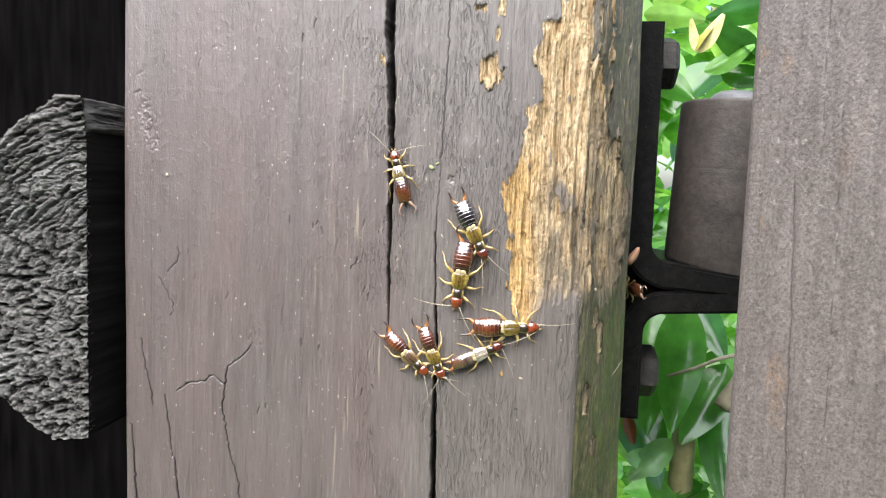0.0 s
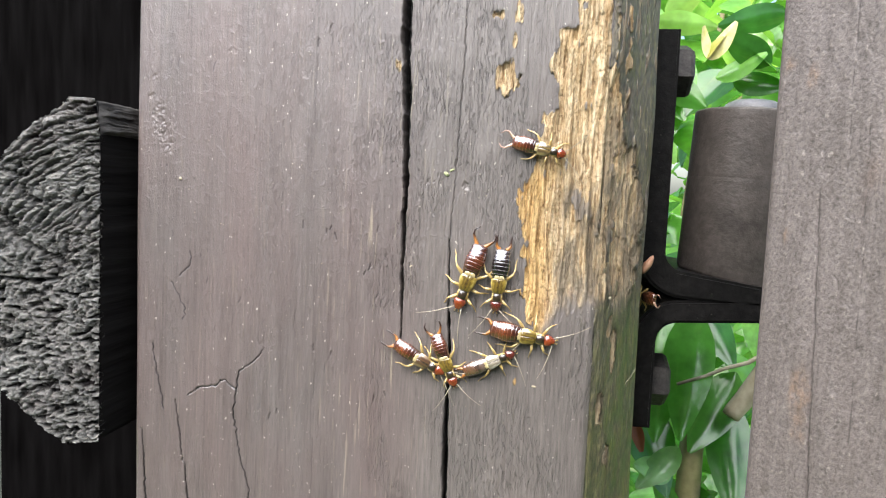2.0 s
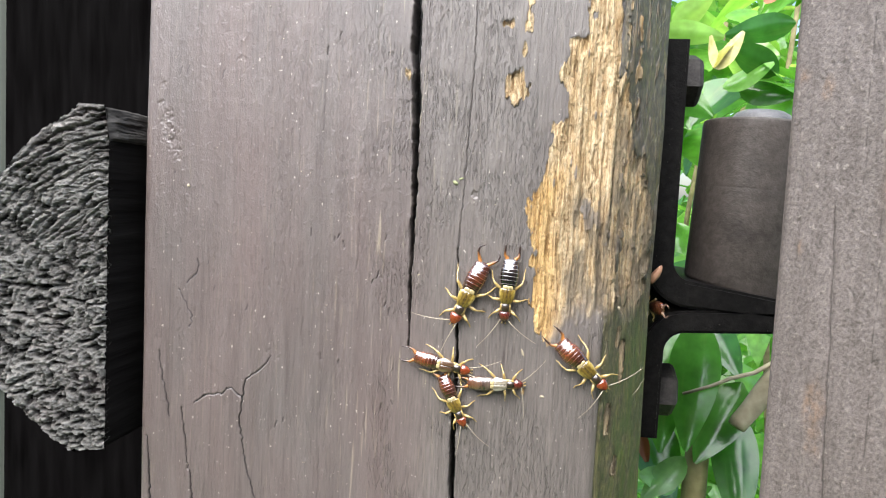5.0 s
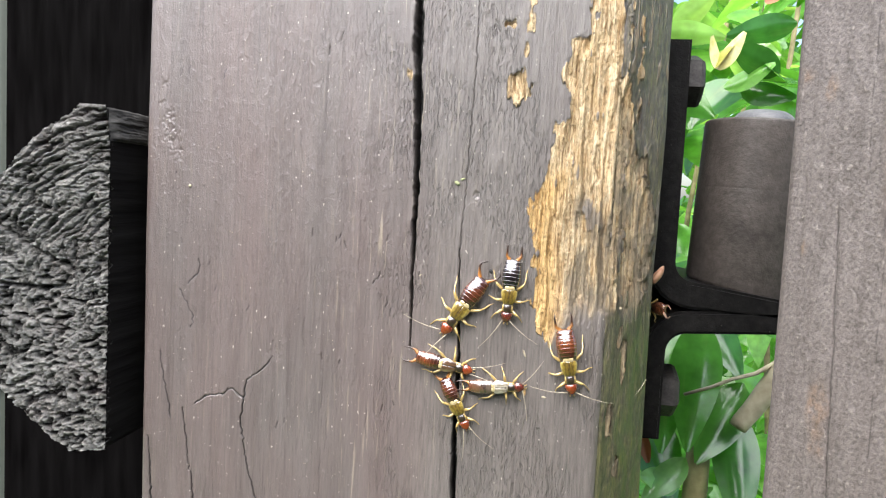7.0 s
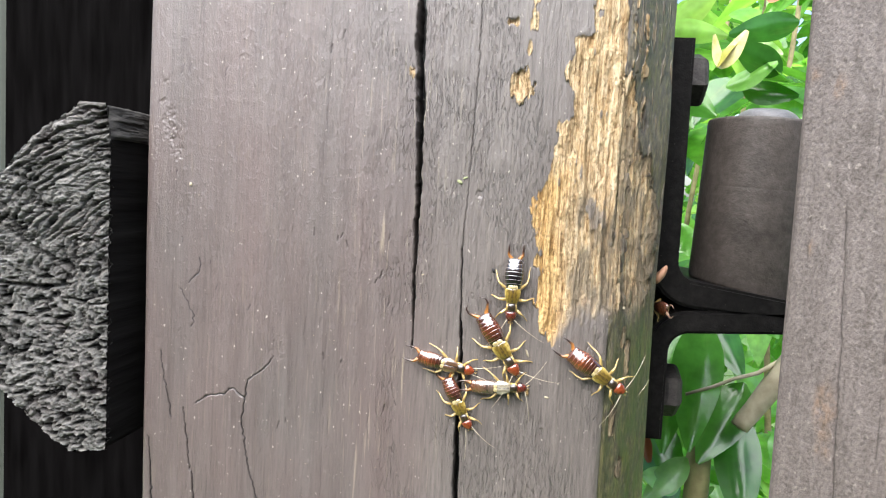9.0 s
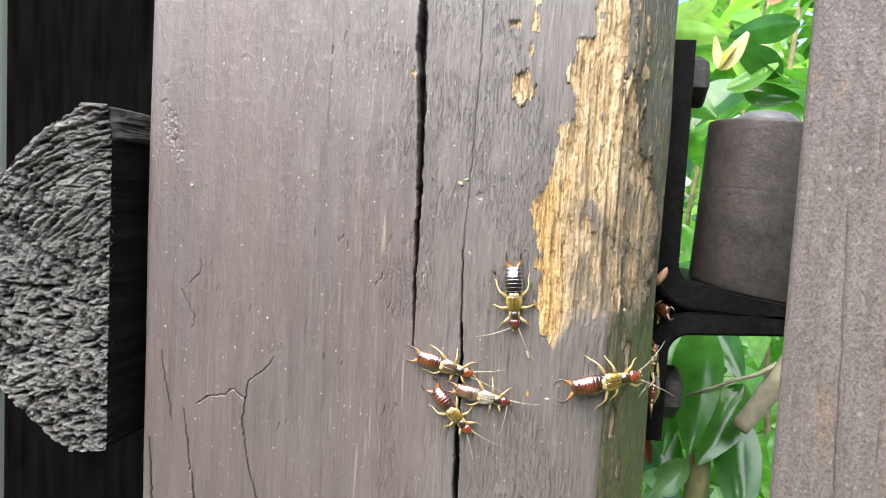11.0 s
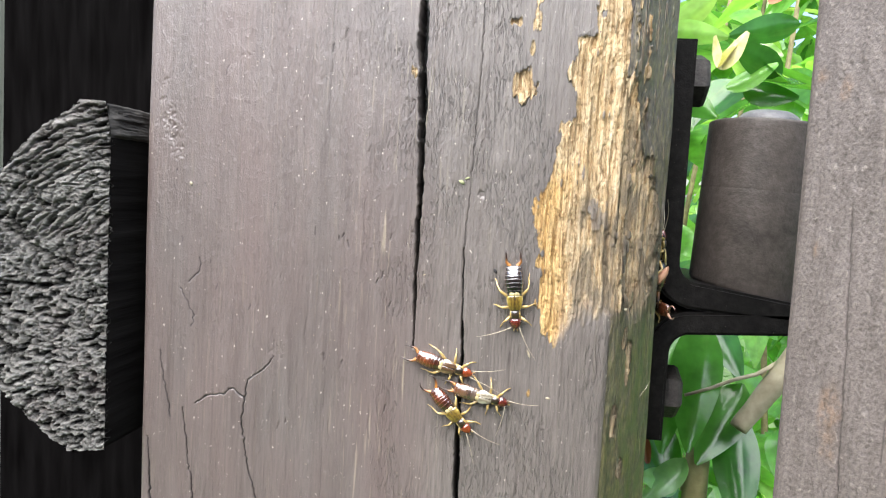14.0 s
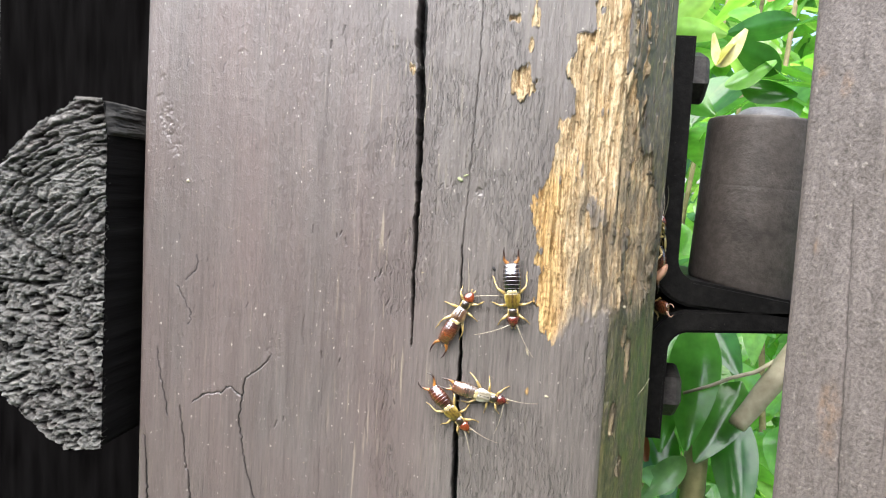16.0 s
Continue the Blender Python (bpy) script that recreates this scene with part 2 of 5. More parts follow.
M_LEAF_DEEP = leaf_material("deep_green_leaf", False, (0.035, 0.13, 0.022))
M_LEAF_MID = leaf_material("mid_green_leaf", False, (0.075, 0.23, 0.04))
# Paler green put in for sky reflected off the glossy leaves.
M_LEAF_SKY_PALED = leaf_material("sky_paled_leaf", False, (0.27, 0.48, 0.2))
M_FOLIAGE = leaf_material("far_foliage", True)
M_YLEAF = plain("yellowed_leaf", (0.2, 0.22, 0.03), (0.36, 0.32, 0.08), 150, 0.4)
M_CREAM = plain("cream_leaf", (0.58, 0.54, 0.14), (0.86, 0.80, 0.46), 260, 0.4)
M_RLEAF = plain("rusty_leaf", (0.15, 0.042, 0.006), (0.25, 0.08, 0.01), 150, 0.5)
M_BARK = plain("shrub_bark", (0.10, 0.088, 0.036), (0.24, 0.205, 0.10), 200, 0.8)
M_TRUNK = plain("mossy_trunk_bark", (0.17, 0.145, 0.06), (0.36, 0.31, 0.15), 160, 0.8)
M_TWIG = plain("pale_bark", (0.28, 0.24, 0.15), (0.45, 0.4, 0.27), 250, 0.75)
M_GROUND = plain("grass_and_soil", (0.03, 0.06, 0.015), (0.08, 0.14, 0.03), 9, 0.9, 0, 0.02)
M_WALL = plain("unseen_wall_dark", (0.05, 0.045, 0.04), (0.1, 0.09, 0.08), 14, 0.9, 0, 0.004)
M_PALE = plain("weathered_pale_board", (0.03, 0.037, 0.028), (0.06, 0.07, 0.055), 60, 0.8, 0, 0.0004, (1, 1, 0.1))
M_STRAW = plain("straw_chitin", (0.30, 0.20, 0.05), (0.52, 0.38, 0.15), 1500, 0.3, 0.4, 0.00005)
M_WING = plain("cream_wing_tip", (0.34, 0.26, 0.11), (0.55, 0.45, 0.24), 1500, 0.3, 0.6, 0.00005)


def chitin(name, axis, scale, *stops, coat=1.0, rough=0.26, spots=0.35):
    """Glossy chitin whose pigment changes along (0) or aside from (1) the insect's middle, with a fine mottle."""
    m, nt, b = material(name, rough)
    tc = nt.nodes.new("ShaderNodeTexCoord")
    sep = nt.nodes.new("ShaderNodeSeparateXYZ")
    nt.links.new(tc.outputs["Object"], sep.inputs[0])
    g = noise_tex(nt, coords(nt, (1500, 1500, 1500)), 1.0, 4)
    way = math_node(nt, "MULTIPLY", math_node(nt, "ABSOLUTE", sep.outputs[axis]), 1 / scale)
    way = math_node(nt, "ADD", way, math_node(nt, "MULTIPLY", math_node(nt, "SUBTRACT", g, 0.5), spots))
    nt.links.new(ramp(nt, way, *stops), b.inputs["Base Color"])
    b.inputs["Coat Weight"].default_value = coat
    b.inputs["Coat Roughness"].default_value = 0.17
    b.inputs["Coat IOR"].default_value = 2.2
    b.inputs["Specular IOR Level"].default_value = 0.3
    bump(nt, b, g, 0.0001, 0.8)
    return m


M_CASE = chitin("olive_wing_case", 1, 0.0014, (0.0, (0.06, 0.034, 0.008)), (0.12, (0.12, 0.078, 0.014)), (0.3, (0.17, 0.112, 0.018)), (0.45, (0.075, 0.046, 0.010)), (0.6, (0.17, 0.112, 0.018)), (0.82, (0.27, 0.19, 0.034)), (1.0, (0.42, 0.32, 0.09)), coat=0.8, rough=0.34, spots=1.1)
# Sky reflection on the cases is painted in as paler tones.
M_CASE_PALE = chitin("sky_paled_wing_case", 1, 0.0013, (0.0, (0.04, 0.025, 0.012)), (0.15, (0.22, 0.15, 0.05)), (0.45, (0.09, 0.06, 0.03)), (0.7, (0.24, 0.18, 0.075)), (1.0, (0.42, 0.35, 0.17)), coat=1.0, rough=0.3, spots=0.5)
# Silvery glare of the sky is painted into these pale tones.
M_CASE_GLARE = chitin("glare_wing_case", 1, 0.0013, (0.0, (0.06, 0.045, 0.03)), (0.15, (0.36, 0.32, 0.24)), (0.45, (0.17, 0.145, 0.10)), (0.7, (0.40, 0.36, 0.28)), (1.0, (0.58, 0.53, 0.42)), coat=1.0, rough=0.3, spots=0.6)
M_CASE_BROWN = chitin("brown_wing_case", 1, 0.0013, (0.0, (0.03, 0.016, 0.01)), (0.2, (0.12, 0.062, 0.03)), (0.5, (0.07, 0.035, 0.02)), (1.0, (0.30, 0.2, 0.1)), coat=1.0, rough=0.3, spots=0.5)
M_HEAD = plain("red_brown_head", (0.11, 0.018, 0.006), (0.26, 0.05, 0.014), 1500, 0.25, 0.8, 0.00005)
M_HEAD_DARK = plain("dark_red_head", (0.06, 0.012, 0.008), (0.13, 0.024, 0.014), 1500, 0.25, 0.8, 0.00005)
M_DARKTHORAX = plain("dark_thorax", (0.010, 0.007, 0.005), (0.038, 0.024, 0.013), 1500, 0.3, 0.6, 0.00005)
M_BAND_GREY = plain("silvery_segment_seam", (0.12, 0.11, 0.1), (0.26, 0.24, 0.22), 1500, 0.3, 0.5, 0.00005)
M_BAND = plain("pale_segment_seam", (0.05, 0.021, 0.013), (0.13, 0.06, 0.035), 1500, 0.3, 0.5, 0.00005)
M_ABD_RED = chitin("chestnut_abdomen", 0, 0.006, (0.18, (0.008, 0.005, 0.004)), (0.45, (0.045, 0.012, 0.006)), (0.75, (0.11, 0.027, 0.009)), (1.0, (0.05, 0.013, 0.006)))
M_ABD_BRIGHT = chitin("russet_abdomen", 0, 0.006, (0.18, (0.014, 0.006, 0.005)), (0.45, (0.06, 0.015, 0.006)), (0.75, (0.15, 0.04, 0.012)), (1.0, (0.085, 0.024, 0.01)))
M_ABD_DARK = chitin("blackish_abdomen", 0, 0.006, (0.1, (0.006, 0.005, 0.006)), (0.6, (0.012, 0.008, 0.009)), (1.0, (0.03, 0.018, 0.015)))
# The paler bands are glare painted along the back.
M_ABD_GLARE = chitin("brown_abdomen_with_glare", 0, 0.006, (0.1, (0.03, 0.024, 0.022)), (0.3, (0.14, 0.10, 0.075)), (0.5, (0.05, 0.03, 0.022)), (0.65, (0.13, 0.07, 0.04)), (1.0, (0.12, 0.042, 0.019)))


def forceps_material(name, base, tip):
    m, nt, b = material(name, 0.28)
    tc = nt.nodes.new("ShaderNodeTexCoord")
    sep = nt.nodes.new("ShaderNodeSeparateXYZ")
    nt.links.new(tc.outputs["Generated"], sep.inputs[0])
    along = sep.outputs[0]
    nt.links.new(ramp(nt, along, (0.45, tip), (0.95, base)), b.inputs["Base Color"])
    b.inputs["Coat Weight"].default_value = 0.6
    return m


M_FORCEPS = forceps_material("amber_forceps", (0.5, 0.2, 0.04), (0.022, 0.009, 0.006))
# Gloss on the blades is painted in as a paler amber.
M_FORCEPS_PALE = forceps_material("gloss_paled_forceps", (0.58, 0.38, 0.25), (0.30, 0.18, 0.13))
M_ANTENNA = plain("pale_antenna", (0.27, 0.23, 0.16), (0.42, 0.37, 0.27), 2500, 0.5, 0.2, 0.00005)
M_EYE = plain("black_eye", (0.01, 0.01, 0.01), (0.02, 0.02, 0.02), 500, 0.2)
M_FRASS = plain("black_pellet", (0.008, 0.008, 0.008), (0.02, 0.02, 0.02), 900, 0.6)
M_LICHEN = plain("grey_green_lichen", (0.16, 0.18, 0.09), (0.34, 0.36, 0.2), 900, 0.9)
M_HUSK = plain("husk_brown", (0.3, 0.14, 0.08), (0.45, 0.26, 0.16), 500, 0.5)
M_DEBRIS = plain("pale_debris", (0.24, 0.2, 0.13), (0.42, 0.37, 0.27), 900, 0.7)


# ---- mesh helpers ----
def part(name, bm, mat, parent=None, label="", smooth=True):
    me = bpy.data.meshes.new(name)
    bm.to_mesh(me)
    bm.free()
    me.materials.append(mat)
    if smooth:
        me.polygons.foreach_set("use_smooth", [True] * len(me.polygons))
    ob = new(name, me)
    ob.parent = parent
    return tagged(ob, label)


def thing(name, label, category, m=None, group="", kind=""):
    ob = new(name)
    ob.empty_display_size = 0.01
    if m is not None:
        ob.matrix_basis = m
    return tagged(ob, label, category, group, kind)


def box(bm, lo, hi, bevel=0.0, segments=2):
    r = bmesh.ops.create_cube(bm, size=1.0)
    for v in r["verts"]:
        v.co = Vector([l + (c + 0.5) * (h - l) for l, h, c in zip(lo, hi, v.co)])
    if bevel:
        edges = list({e for v in r["verts"] for e in v.link_edges})
        bmesh.ops.bevel(bm, geom=edges, offset=bevel, segments=segments, affect="EDGES")


def tube(bm, path, radii, sides=6):
    """A tapering tube through the points of path."""
    rings = []
    pts = [Vector(p) for p in path]
    for i, p in enumerate(pts):
        way = (pts[min(i + 1, len(pts) - 1)] - pts[max(i - 1, 0)]).normalized()
        a = way.orthogonal().normalized() if abs(way.z) > 0.95 else way.cross(Vector((0, 0, 1))).normalized()
        b = way.cross(a)
        rings.append([bm.verts.new(p + radii[i] * (math.cos(k * math.tau / sides) * a + math.sin(k * math.tau / sides) * b)) for k in range(sides)])
    for r, s in zip(rings, rings[1:]):
        for k in range(sides):
            bm.faces.new((r[k], r[(k + 1) % sides], s[(k + 1) % sides], s[k]))
    bm.faces.new(rings[0][::-1])
    bm.faces.new(rings[-1])


def lathe(bm, profile, sides=32, squash=(1.0, 1.0)):
    """A solid of revolution about local x: profile of (x, radius)."""
    rings = [[bm.verts.new((x, r * squash[0] * math.cos(k * math.tau / sides), r * squash[1] * math.sin(k * math.tau / sides))) for k in range(sides)] for x, r in profile]
    for r, s in zip(rings, rings[1:]):
        for k in range(sides):
            bm.faces.new((r[k], s[k], s[(k + 1) % sides], r[(k + 1) % sides]))
    bm.faces.new(rings[0])
    bm.faces.new(rings[-1][::-1])


def lattice(x, y, seed):
    """Smooth value noise in 0..1 on arrays."""
    xi, yi = np.floor(x).astype(np.int64), np.floor(y).astype(np.int64)
    fx, fy = x - xi, y - yi
    fx, fy = fx * fx * (3 - 2 * fx), fy * fy * (3 - 2 * fy)

    def cell(i, j):
        n = (i * 374761393 + j * 668265263 + seed * 974634777) & 0x7FFFFFFF
        n = ((n ^ (n >> 13)) * 1274126177) & 0x7FFFFFFF
        return ((n ^ (n >> 16)) & 0xFFFF) / 65535.0
    return (cell(xi, yi) * (1 - fx) + cell(xi + 1, yi) * fx) * (1 - fy) + (cell(xi, yi + 1) * (1 - fx) + cell(xi + 1, yi + 1) * fx) * fy


def smooth(lo, hi, v):
    s = np.clip((v - lo) / (hi - lo), 0, 1)
    return s * s * (3 - 2 * s)


def strands(u, z, wide, long, seed):
    """Splintered wood: plateaus of random height in columns of that width, broken off at random lengths."""
    def height(i):
        off = lattice(i * 1.0 + 0.5, i * 0 + seed * 1.7, seed + 1) * 37
        row = z / (long * (0.6 + 0.8 * lattice(i * 1.0 + 0.5, i * 0 + 9.3, seed + 2))) + off
        j = np.floor(row)
        f = smooth(0.0, 0.22, row - j)
        a, b = lattice(i * 1.0, (j - 1) * 1.0, seed), lattice(i * 1.0, j * 1.0, seed)
        return a * (1 - f) + b * f
    i = np.floor(u / wide)
    f = smooth(0.3, 0.7, u / wide - i)
    return height(i) * (1 - f) + height(i + 1) * f


def line_distance(x, z, pts):
    """Distance to a polyline and how far along it (0..1) the nearest point lies."""
    best, along = np.full(x.shape, 1e9), np.zeros(x.shape)
    n = len(pts) - 1
    for i in range(n):
        (ax, az), (bx, bz) = pts[i], pts[i + 1]
        dx, dz = bx - ax, bz - az
        s = np.clip(((x - ax) * dx + (z - az) * dz) / (dx * dx + dz * dz), 0, 1)
        d = np.hypot(x - ax - s * dx, z - az - s * dz)
        near = d < best
        best = np.where(near, d, best)
        along = np.where(near, (i + s) / n, along)
    return best, along


def grid_mesh(name, co, closed_u, mat, inside=None):
    """A mesh from an array of places [rows, columns, 3]."""
    rows, cols = co.shape[:2]
    a = np.arange(rows * cols).reshape(rows, cols)
    b = np.roll(a, -1, 1) if closed_u else a[:, 1:]
    a = a if closed_u else a[:, :-1]
    quads = np.stack([a[:-1], b[:-1], b[1:], a[1:]], -1).reshape(-1, 4)
    if inside is not None:
        quads = quads[inside.reshape(-1)[quads].all(1)]
    me = bpy.data.meshes.new(name)
    me.vertices.add(rows * cols)
    me.vertices.foreach_set("co", co.reshape(-1))
    me.loops.add(quads.size)
    me.loops.foreach_set("vertex_index", quads.reshape(-1).astype(np.int32))
    me.polygons.add(len(quads))
    me.polygons.foreach_set("loop_start", np.arange(0, quads.size, 4, dtype=np.int32))
    me.polygons.foreach_set("use_smooth", np.ones(len(quads), dtype=bool))
    me.update(calc_edges=True)
    me.validate()
    me.materials.append(mat)
    return me


def set_field(me, name, values):
    a = me.attributes.new(name, "FLOAT", "POINT")
    a.data.foreach_set("value", np.ascontiguousarray(values, dtype=np.float32).reshape(-1))

# ---- ground ----
def ground():
    bm = bmesh.new()
    box(bm, (-400, -400, -1.35), (400, 400, -1.05))
    tagged(part("ground", bm, M_GROUND, smooth=False), "mown grass and bare soil under the fence", "ground", kind="structure")


ground()


def wall_behind():
    """A plain dark wall, unseen and added, that closes the place behind the viewer, stepped down beside the viewer to
    let sheen reach the post.
    """
    bm = bmesh.new()
    box(bm, (-4, -1.95, -1.05), (-0.86, -1.7, 0.85))
    # Low stretch added so that bright sky mirrors in the post's stain.
    box(bm, (-0.86, -1.95, -1.05), (-0.27, -1.7, 0.27))
    box(bm, (-0.27, -1.95, -1.05), (4, -1.7, 0.85))
    tagged(part("wall_south", bm, M_WALL, smooth=False), "plain dark wall added unseen behind the viewer, lower where sheen passes", "wall", kind="structure")


wall_behind()

# ---- the gate post ----
POST_L, RIDGE, POST_R, CHAMFER = -66.7, 27.3, 36.9, 9.6   # millimetres

CRACKS = [  # points (x, z), half width at start and end, depth, all in millimetres
    ([(-12.0, 44), (-11.6, 27.6), (-10.9, 16.9), (-10.8, 6.1), (-10.7, -4.9), (-10.7, -16), (-10.5, -22.7), (-10.4, -29)], 0.85, 0.12, 6.0),
    ([(-1.6, -9), (-1.3, -16), (-1.1, -23.5)], 0.12, 0.16, 0.8),
    ([(-1.1, -23), (-0.7, -28.7), (-0.7, -37.7), (-0.7, -46.8), (-0.4, -58.5), (0.0, -90)], 0.2, 0.62, 5.0),
    ([(-0.4, 44), (-0.2, 27.9), (-0.6, 12), (-1.2, 0), (-1.5, -9)], 0.08, 0.06, 0.28),
    ([(-54.9, -43.8), (-52.5, -42.2), (-48.5, -41.7), (-47.9, -40.1), (-46.8, -40.6), (-44.3, -42.2)], 0.09, 0.16, 0.8),
    ([(-44.3, -42.2), (-44.0, -38.0), (-40.5, -35.9), (-38.8, -32.9)], 0.2, 0.09, 0.8),
    ([(-44.3, -42.2), (-45.0, -46.3), (-44.0, -52.2), (-42.8, -58.0), (-41.2, -62.9), (-40.5, -72)], 0.17, 0.13, 0.9),
    ([(-62.9, -33.6), (-61.9, -38.9), (-60.2, -47.1)], 0.09, 0.15, 0.7),
    ([(-57.6, -45.1), (-56.6, -52.2), (-55.7, -58.1), (-54.7, -64.4), (-54.2, -74)], 0.12, 0.28, 1.5),
    ([(-54.7, -13.7), (-54.4, -16.0), (-57.0, -19.1)], 0.13, 0.12, 0.4),
    ([(-58.8, -20.9), (-56.7, -23.7), (-55.7, -26.6), (-56.2, -28.4)], 0.12, 0.12, 0.4),
    ([(-65.2, -52), (-64.6, -58), (-64.0, -70)], 0.14, 0.25, 0.9),
]
# the left rim of the worn place, by height
RIM_Z = [-27.5, -26.7, -25.3, -21, -14.4, -9, -3.7, 1.8, 4, 7.2, 14.1, 17.9, 23.1, 25, 28.3, 31.5, 32.6, 39.7, 50, 60]
RIM_X = [17.5, 16.7, 15.0, 13.6, 13.1, 12.7, 11.6, 12.1, 13.2, 14.6, 14.2, 17.1, 16.0, 15.1, 17.3, 17.9, 20.6, 20.4, 22.5, 26]
# its rim towards the chamfer; beyond the ridge it runs on to the slope
EDGE_Z = [-28, -22, -20.9, -13.2, -2.6, 7.9, 18.3, 28.6, 38.8, 60]
EDGE_X = [19, 31.0, 36.0, 39.0, 38.8, 35.5, 28.8, 26.8, 26.7, 26.5]


def gate_post():
    """One sawn post: a long grid round its section, finely cut where it is worn."""
    step = 0.12
    side = np.array([(POST_L, y) for y in (103, 80, 50, 25, 10, 5, 2.5)])
    corner = np.array([(POST_L + 1.2 - 1.2 * math.cos(a), 1.2 - 1.2 * math.sin(a)) for a in np.linspace(0, math.pi / 2, 6)])
    front = np.array([(x, 0.0) for x in np.arange(POST_L + 1.5, RIDGE - 0.2, step)])
    slope = np.array([(RIDGE + CHAMFER * s, CHAMFER * s) for s in np.arange(0.0, 1.0, step / 13)])
    far = np.array([(POST_R, y) for y in (9.8, 10.5, 12, 16, 25, 45, 70, 103)])
    prof = np.concatenate([side, corner, front, slope, far])
    n_x = np.concatenate([np.full(len(side), -1.0), -np.cos(np.linspace(0, math.pi / 2, 6)), np.zeros(len(front)), np.full(len(slope), 0.7071), np.ones(len(far))])
    n_y = -np.sqrt(1 - n_x ** 2)
    # how far round the section, so that the front counts as x
    run = np.concatenate([[0], np.cumsum(np.hypot(*np.diff(prof, axis=0).T))])
    run += RIDGE - run[len(side) + len(corner) + len(front)]
    z = np.concatenate([np.arange(-1100, -90, 60), np.arange(-90, -72, 2), np.arange(-72, 52, 0.19), np.arange(52, 76, 3), np.array([80.0])])
    u, zz = np.meshgrid(run, z)
    column = 2.6 * (lattice(u / 1.3, zz / 16, 2) - 0.5) * smooth(2, 12, zz)
    ragged = column + 1.1 * (lattice(u / 0.8, zz / 3.2, 3) - 0.5) + 1.7 * (lattice(u / 2.4, zz / 2.6, 4) - 0.5) + 0.8 * (lattice(u / 0.45, zz / 1.0, 5) - 0.5) + 0.7 * (lattice(u / 0.3, zz / 1.8, 7) - 0.5) + 0.35 * (lattice(u / 0.25, zz / 0.45, 8) - 0.5)
    rim, edge = np.interp(zz, RIM_Z, RIM_X), np.interp(zz, EDGE_Z, EDGE_X)
    inside = np.minimum(u - rim, edge + 0.9 - u) + 1.1 * ragged
    low = zz - np.interp(u, [10, 16.7, 20.7, 25.7, 32], [-29, -27.2, -23.0, -22.0, -22.4]) + 1.0 * ragged
    inside = np.minimum(inside, low * 1.2)
    worn = inside.copy()
    for cx, cz, rx, rz in ((7.9, 22.6, 2.1, 3.2), (5.9, 34.0, 1.0, 0.9), (9.6, 37, 0.6, 4.0), (-13.0, 24.8, 0.5, 1.0), (9.2, 29.5, 0.35, 1.2), (12.4, -36, 0.22, 0.6), (31.6, -24.0, 0.7, 2.2), (32.8, -28.5, 0.8, 3.4), (30.0, -40.5, 0.9, 3.2), (33.0, -50.0, 0.6, 2.0), (31.5, 33.6, 0.6, 2.8), (31.9, 26.8, 0.7, 3.8), (32.7, 17.8, 0.65, 2.6)):
        inside = np.maximum(inside, (1 - np.hypot((u - cx) / rx, (zz - cz) / rz)) * rx + min(0.9, 0.8 * rx) * (ragged - column))
    wear = smooth(-0.06, 0.14, inside)
    # splinters of paint left in the worn place, most of them low and towards the ridge
    left = lattice(u / 1.0, zz / 6, 11) * 0.6 + lattice(u / 0.5, zz / 2.2, 12) * 0.4
    low_right = smooth(17, 25, u) * smooth(8, -6, zz)
    limit = 0.79 - 0.06 * low_right - 0.06 * smooth(14, 24, zz) * smooth(20, 24, u)
    kept = np.maximum(smooth(limit, limit + 0.05, left), 0.7 * smooth(1.0, 0.6, np.hypot((u - 23.5) / 1.8, (zz + 1.5) / 3.4) + 1.2 * (lattice(u / 0.8, zz / 1.5, 14) - 0.5)))
    streak = smooth(0.72, 0.8, lattice(u / 0.75, zz / 5.5, 13) * 0.75 + lattice(u / 0.4, zz / 1.6, 15) * 0.25) * smooth(0.5, 1.2, u - RIDGE) * smooth(-70, -10, zz)
    fade = 1 - smooth(15.5, 18, u) * (1 - smooth(0, 7, low + 3.0 * (lattice(u / 1.0, zz / 2.2, 16) - 0.5)))
    fade = np.where(inside > worn + 1e-6, 1.0, fade)
    wear_colour = np.maximum(wear * (1 - 0.85 * kept) * fade, 0.6 * streak)
    wu = u + 0.8 * (lattice(u / 4, zz / 9, 26) - 0.5) + 0.25 * (lattice(u / 0.9, zz / 2.4, 27) - 0.5)
    wz = zz + 1.2 * (lattice(u / 1.1, zz / 5, 28) - 0.5)
    fibre = lattice(wu / 0.6, zz / 11, 21) * 0.5 + lattice(wu / 1.4, zz / 22, 22) * 0.5
    h = 0.12 * (fibre - 0.5) + 0.5 * (lattice(u / 9, zz / 45, 24) - 0.5)
    deep = 0.25 + 0.55 * smooth(0, 4, inside) * (0.4 + 0.6 * lattice(wu / 3.5, wz / 12, 31))
    torn = 0.95 * (strands(wu, wz, 1.35, 20.0, 32) - 0.5) + 0.6 * (strands(wu + 0.3, wz, 0.5, 10.0, 33) - 0.5) + 0.3 * (strands(wu + 0.1, wz, 2.9, 9.0, 36) - 0.5) + 0.22 * (lattice(wu / 0.3, wz / 0.5, 34) - 0.5) + 0.2 * (strands(wu + 0.2, wz, 0.28, 4.0, 37) - 0.5)
    calm = 1 - 0.75 * smooth(3.0, 0.0, u - rim) * smooth(8, 2, zz) * smooth(-12, -4, zz)
    h = h - wear * (0.15 + 0.85 * fade) * (deep + torn * calm * (1 - 0.4 * kept) - 0.6 * kept)
    # Painted shade of the cracks, darker the deeper each one is.
    crack_shade = np.zeros_like(h)
    # hairline checks along the grain of the broad half
    hair = random.Random(21)
    checks = []
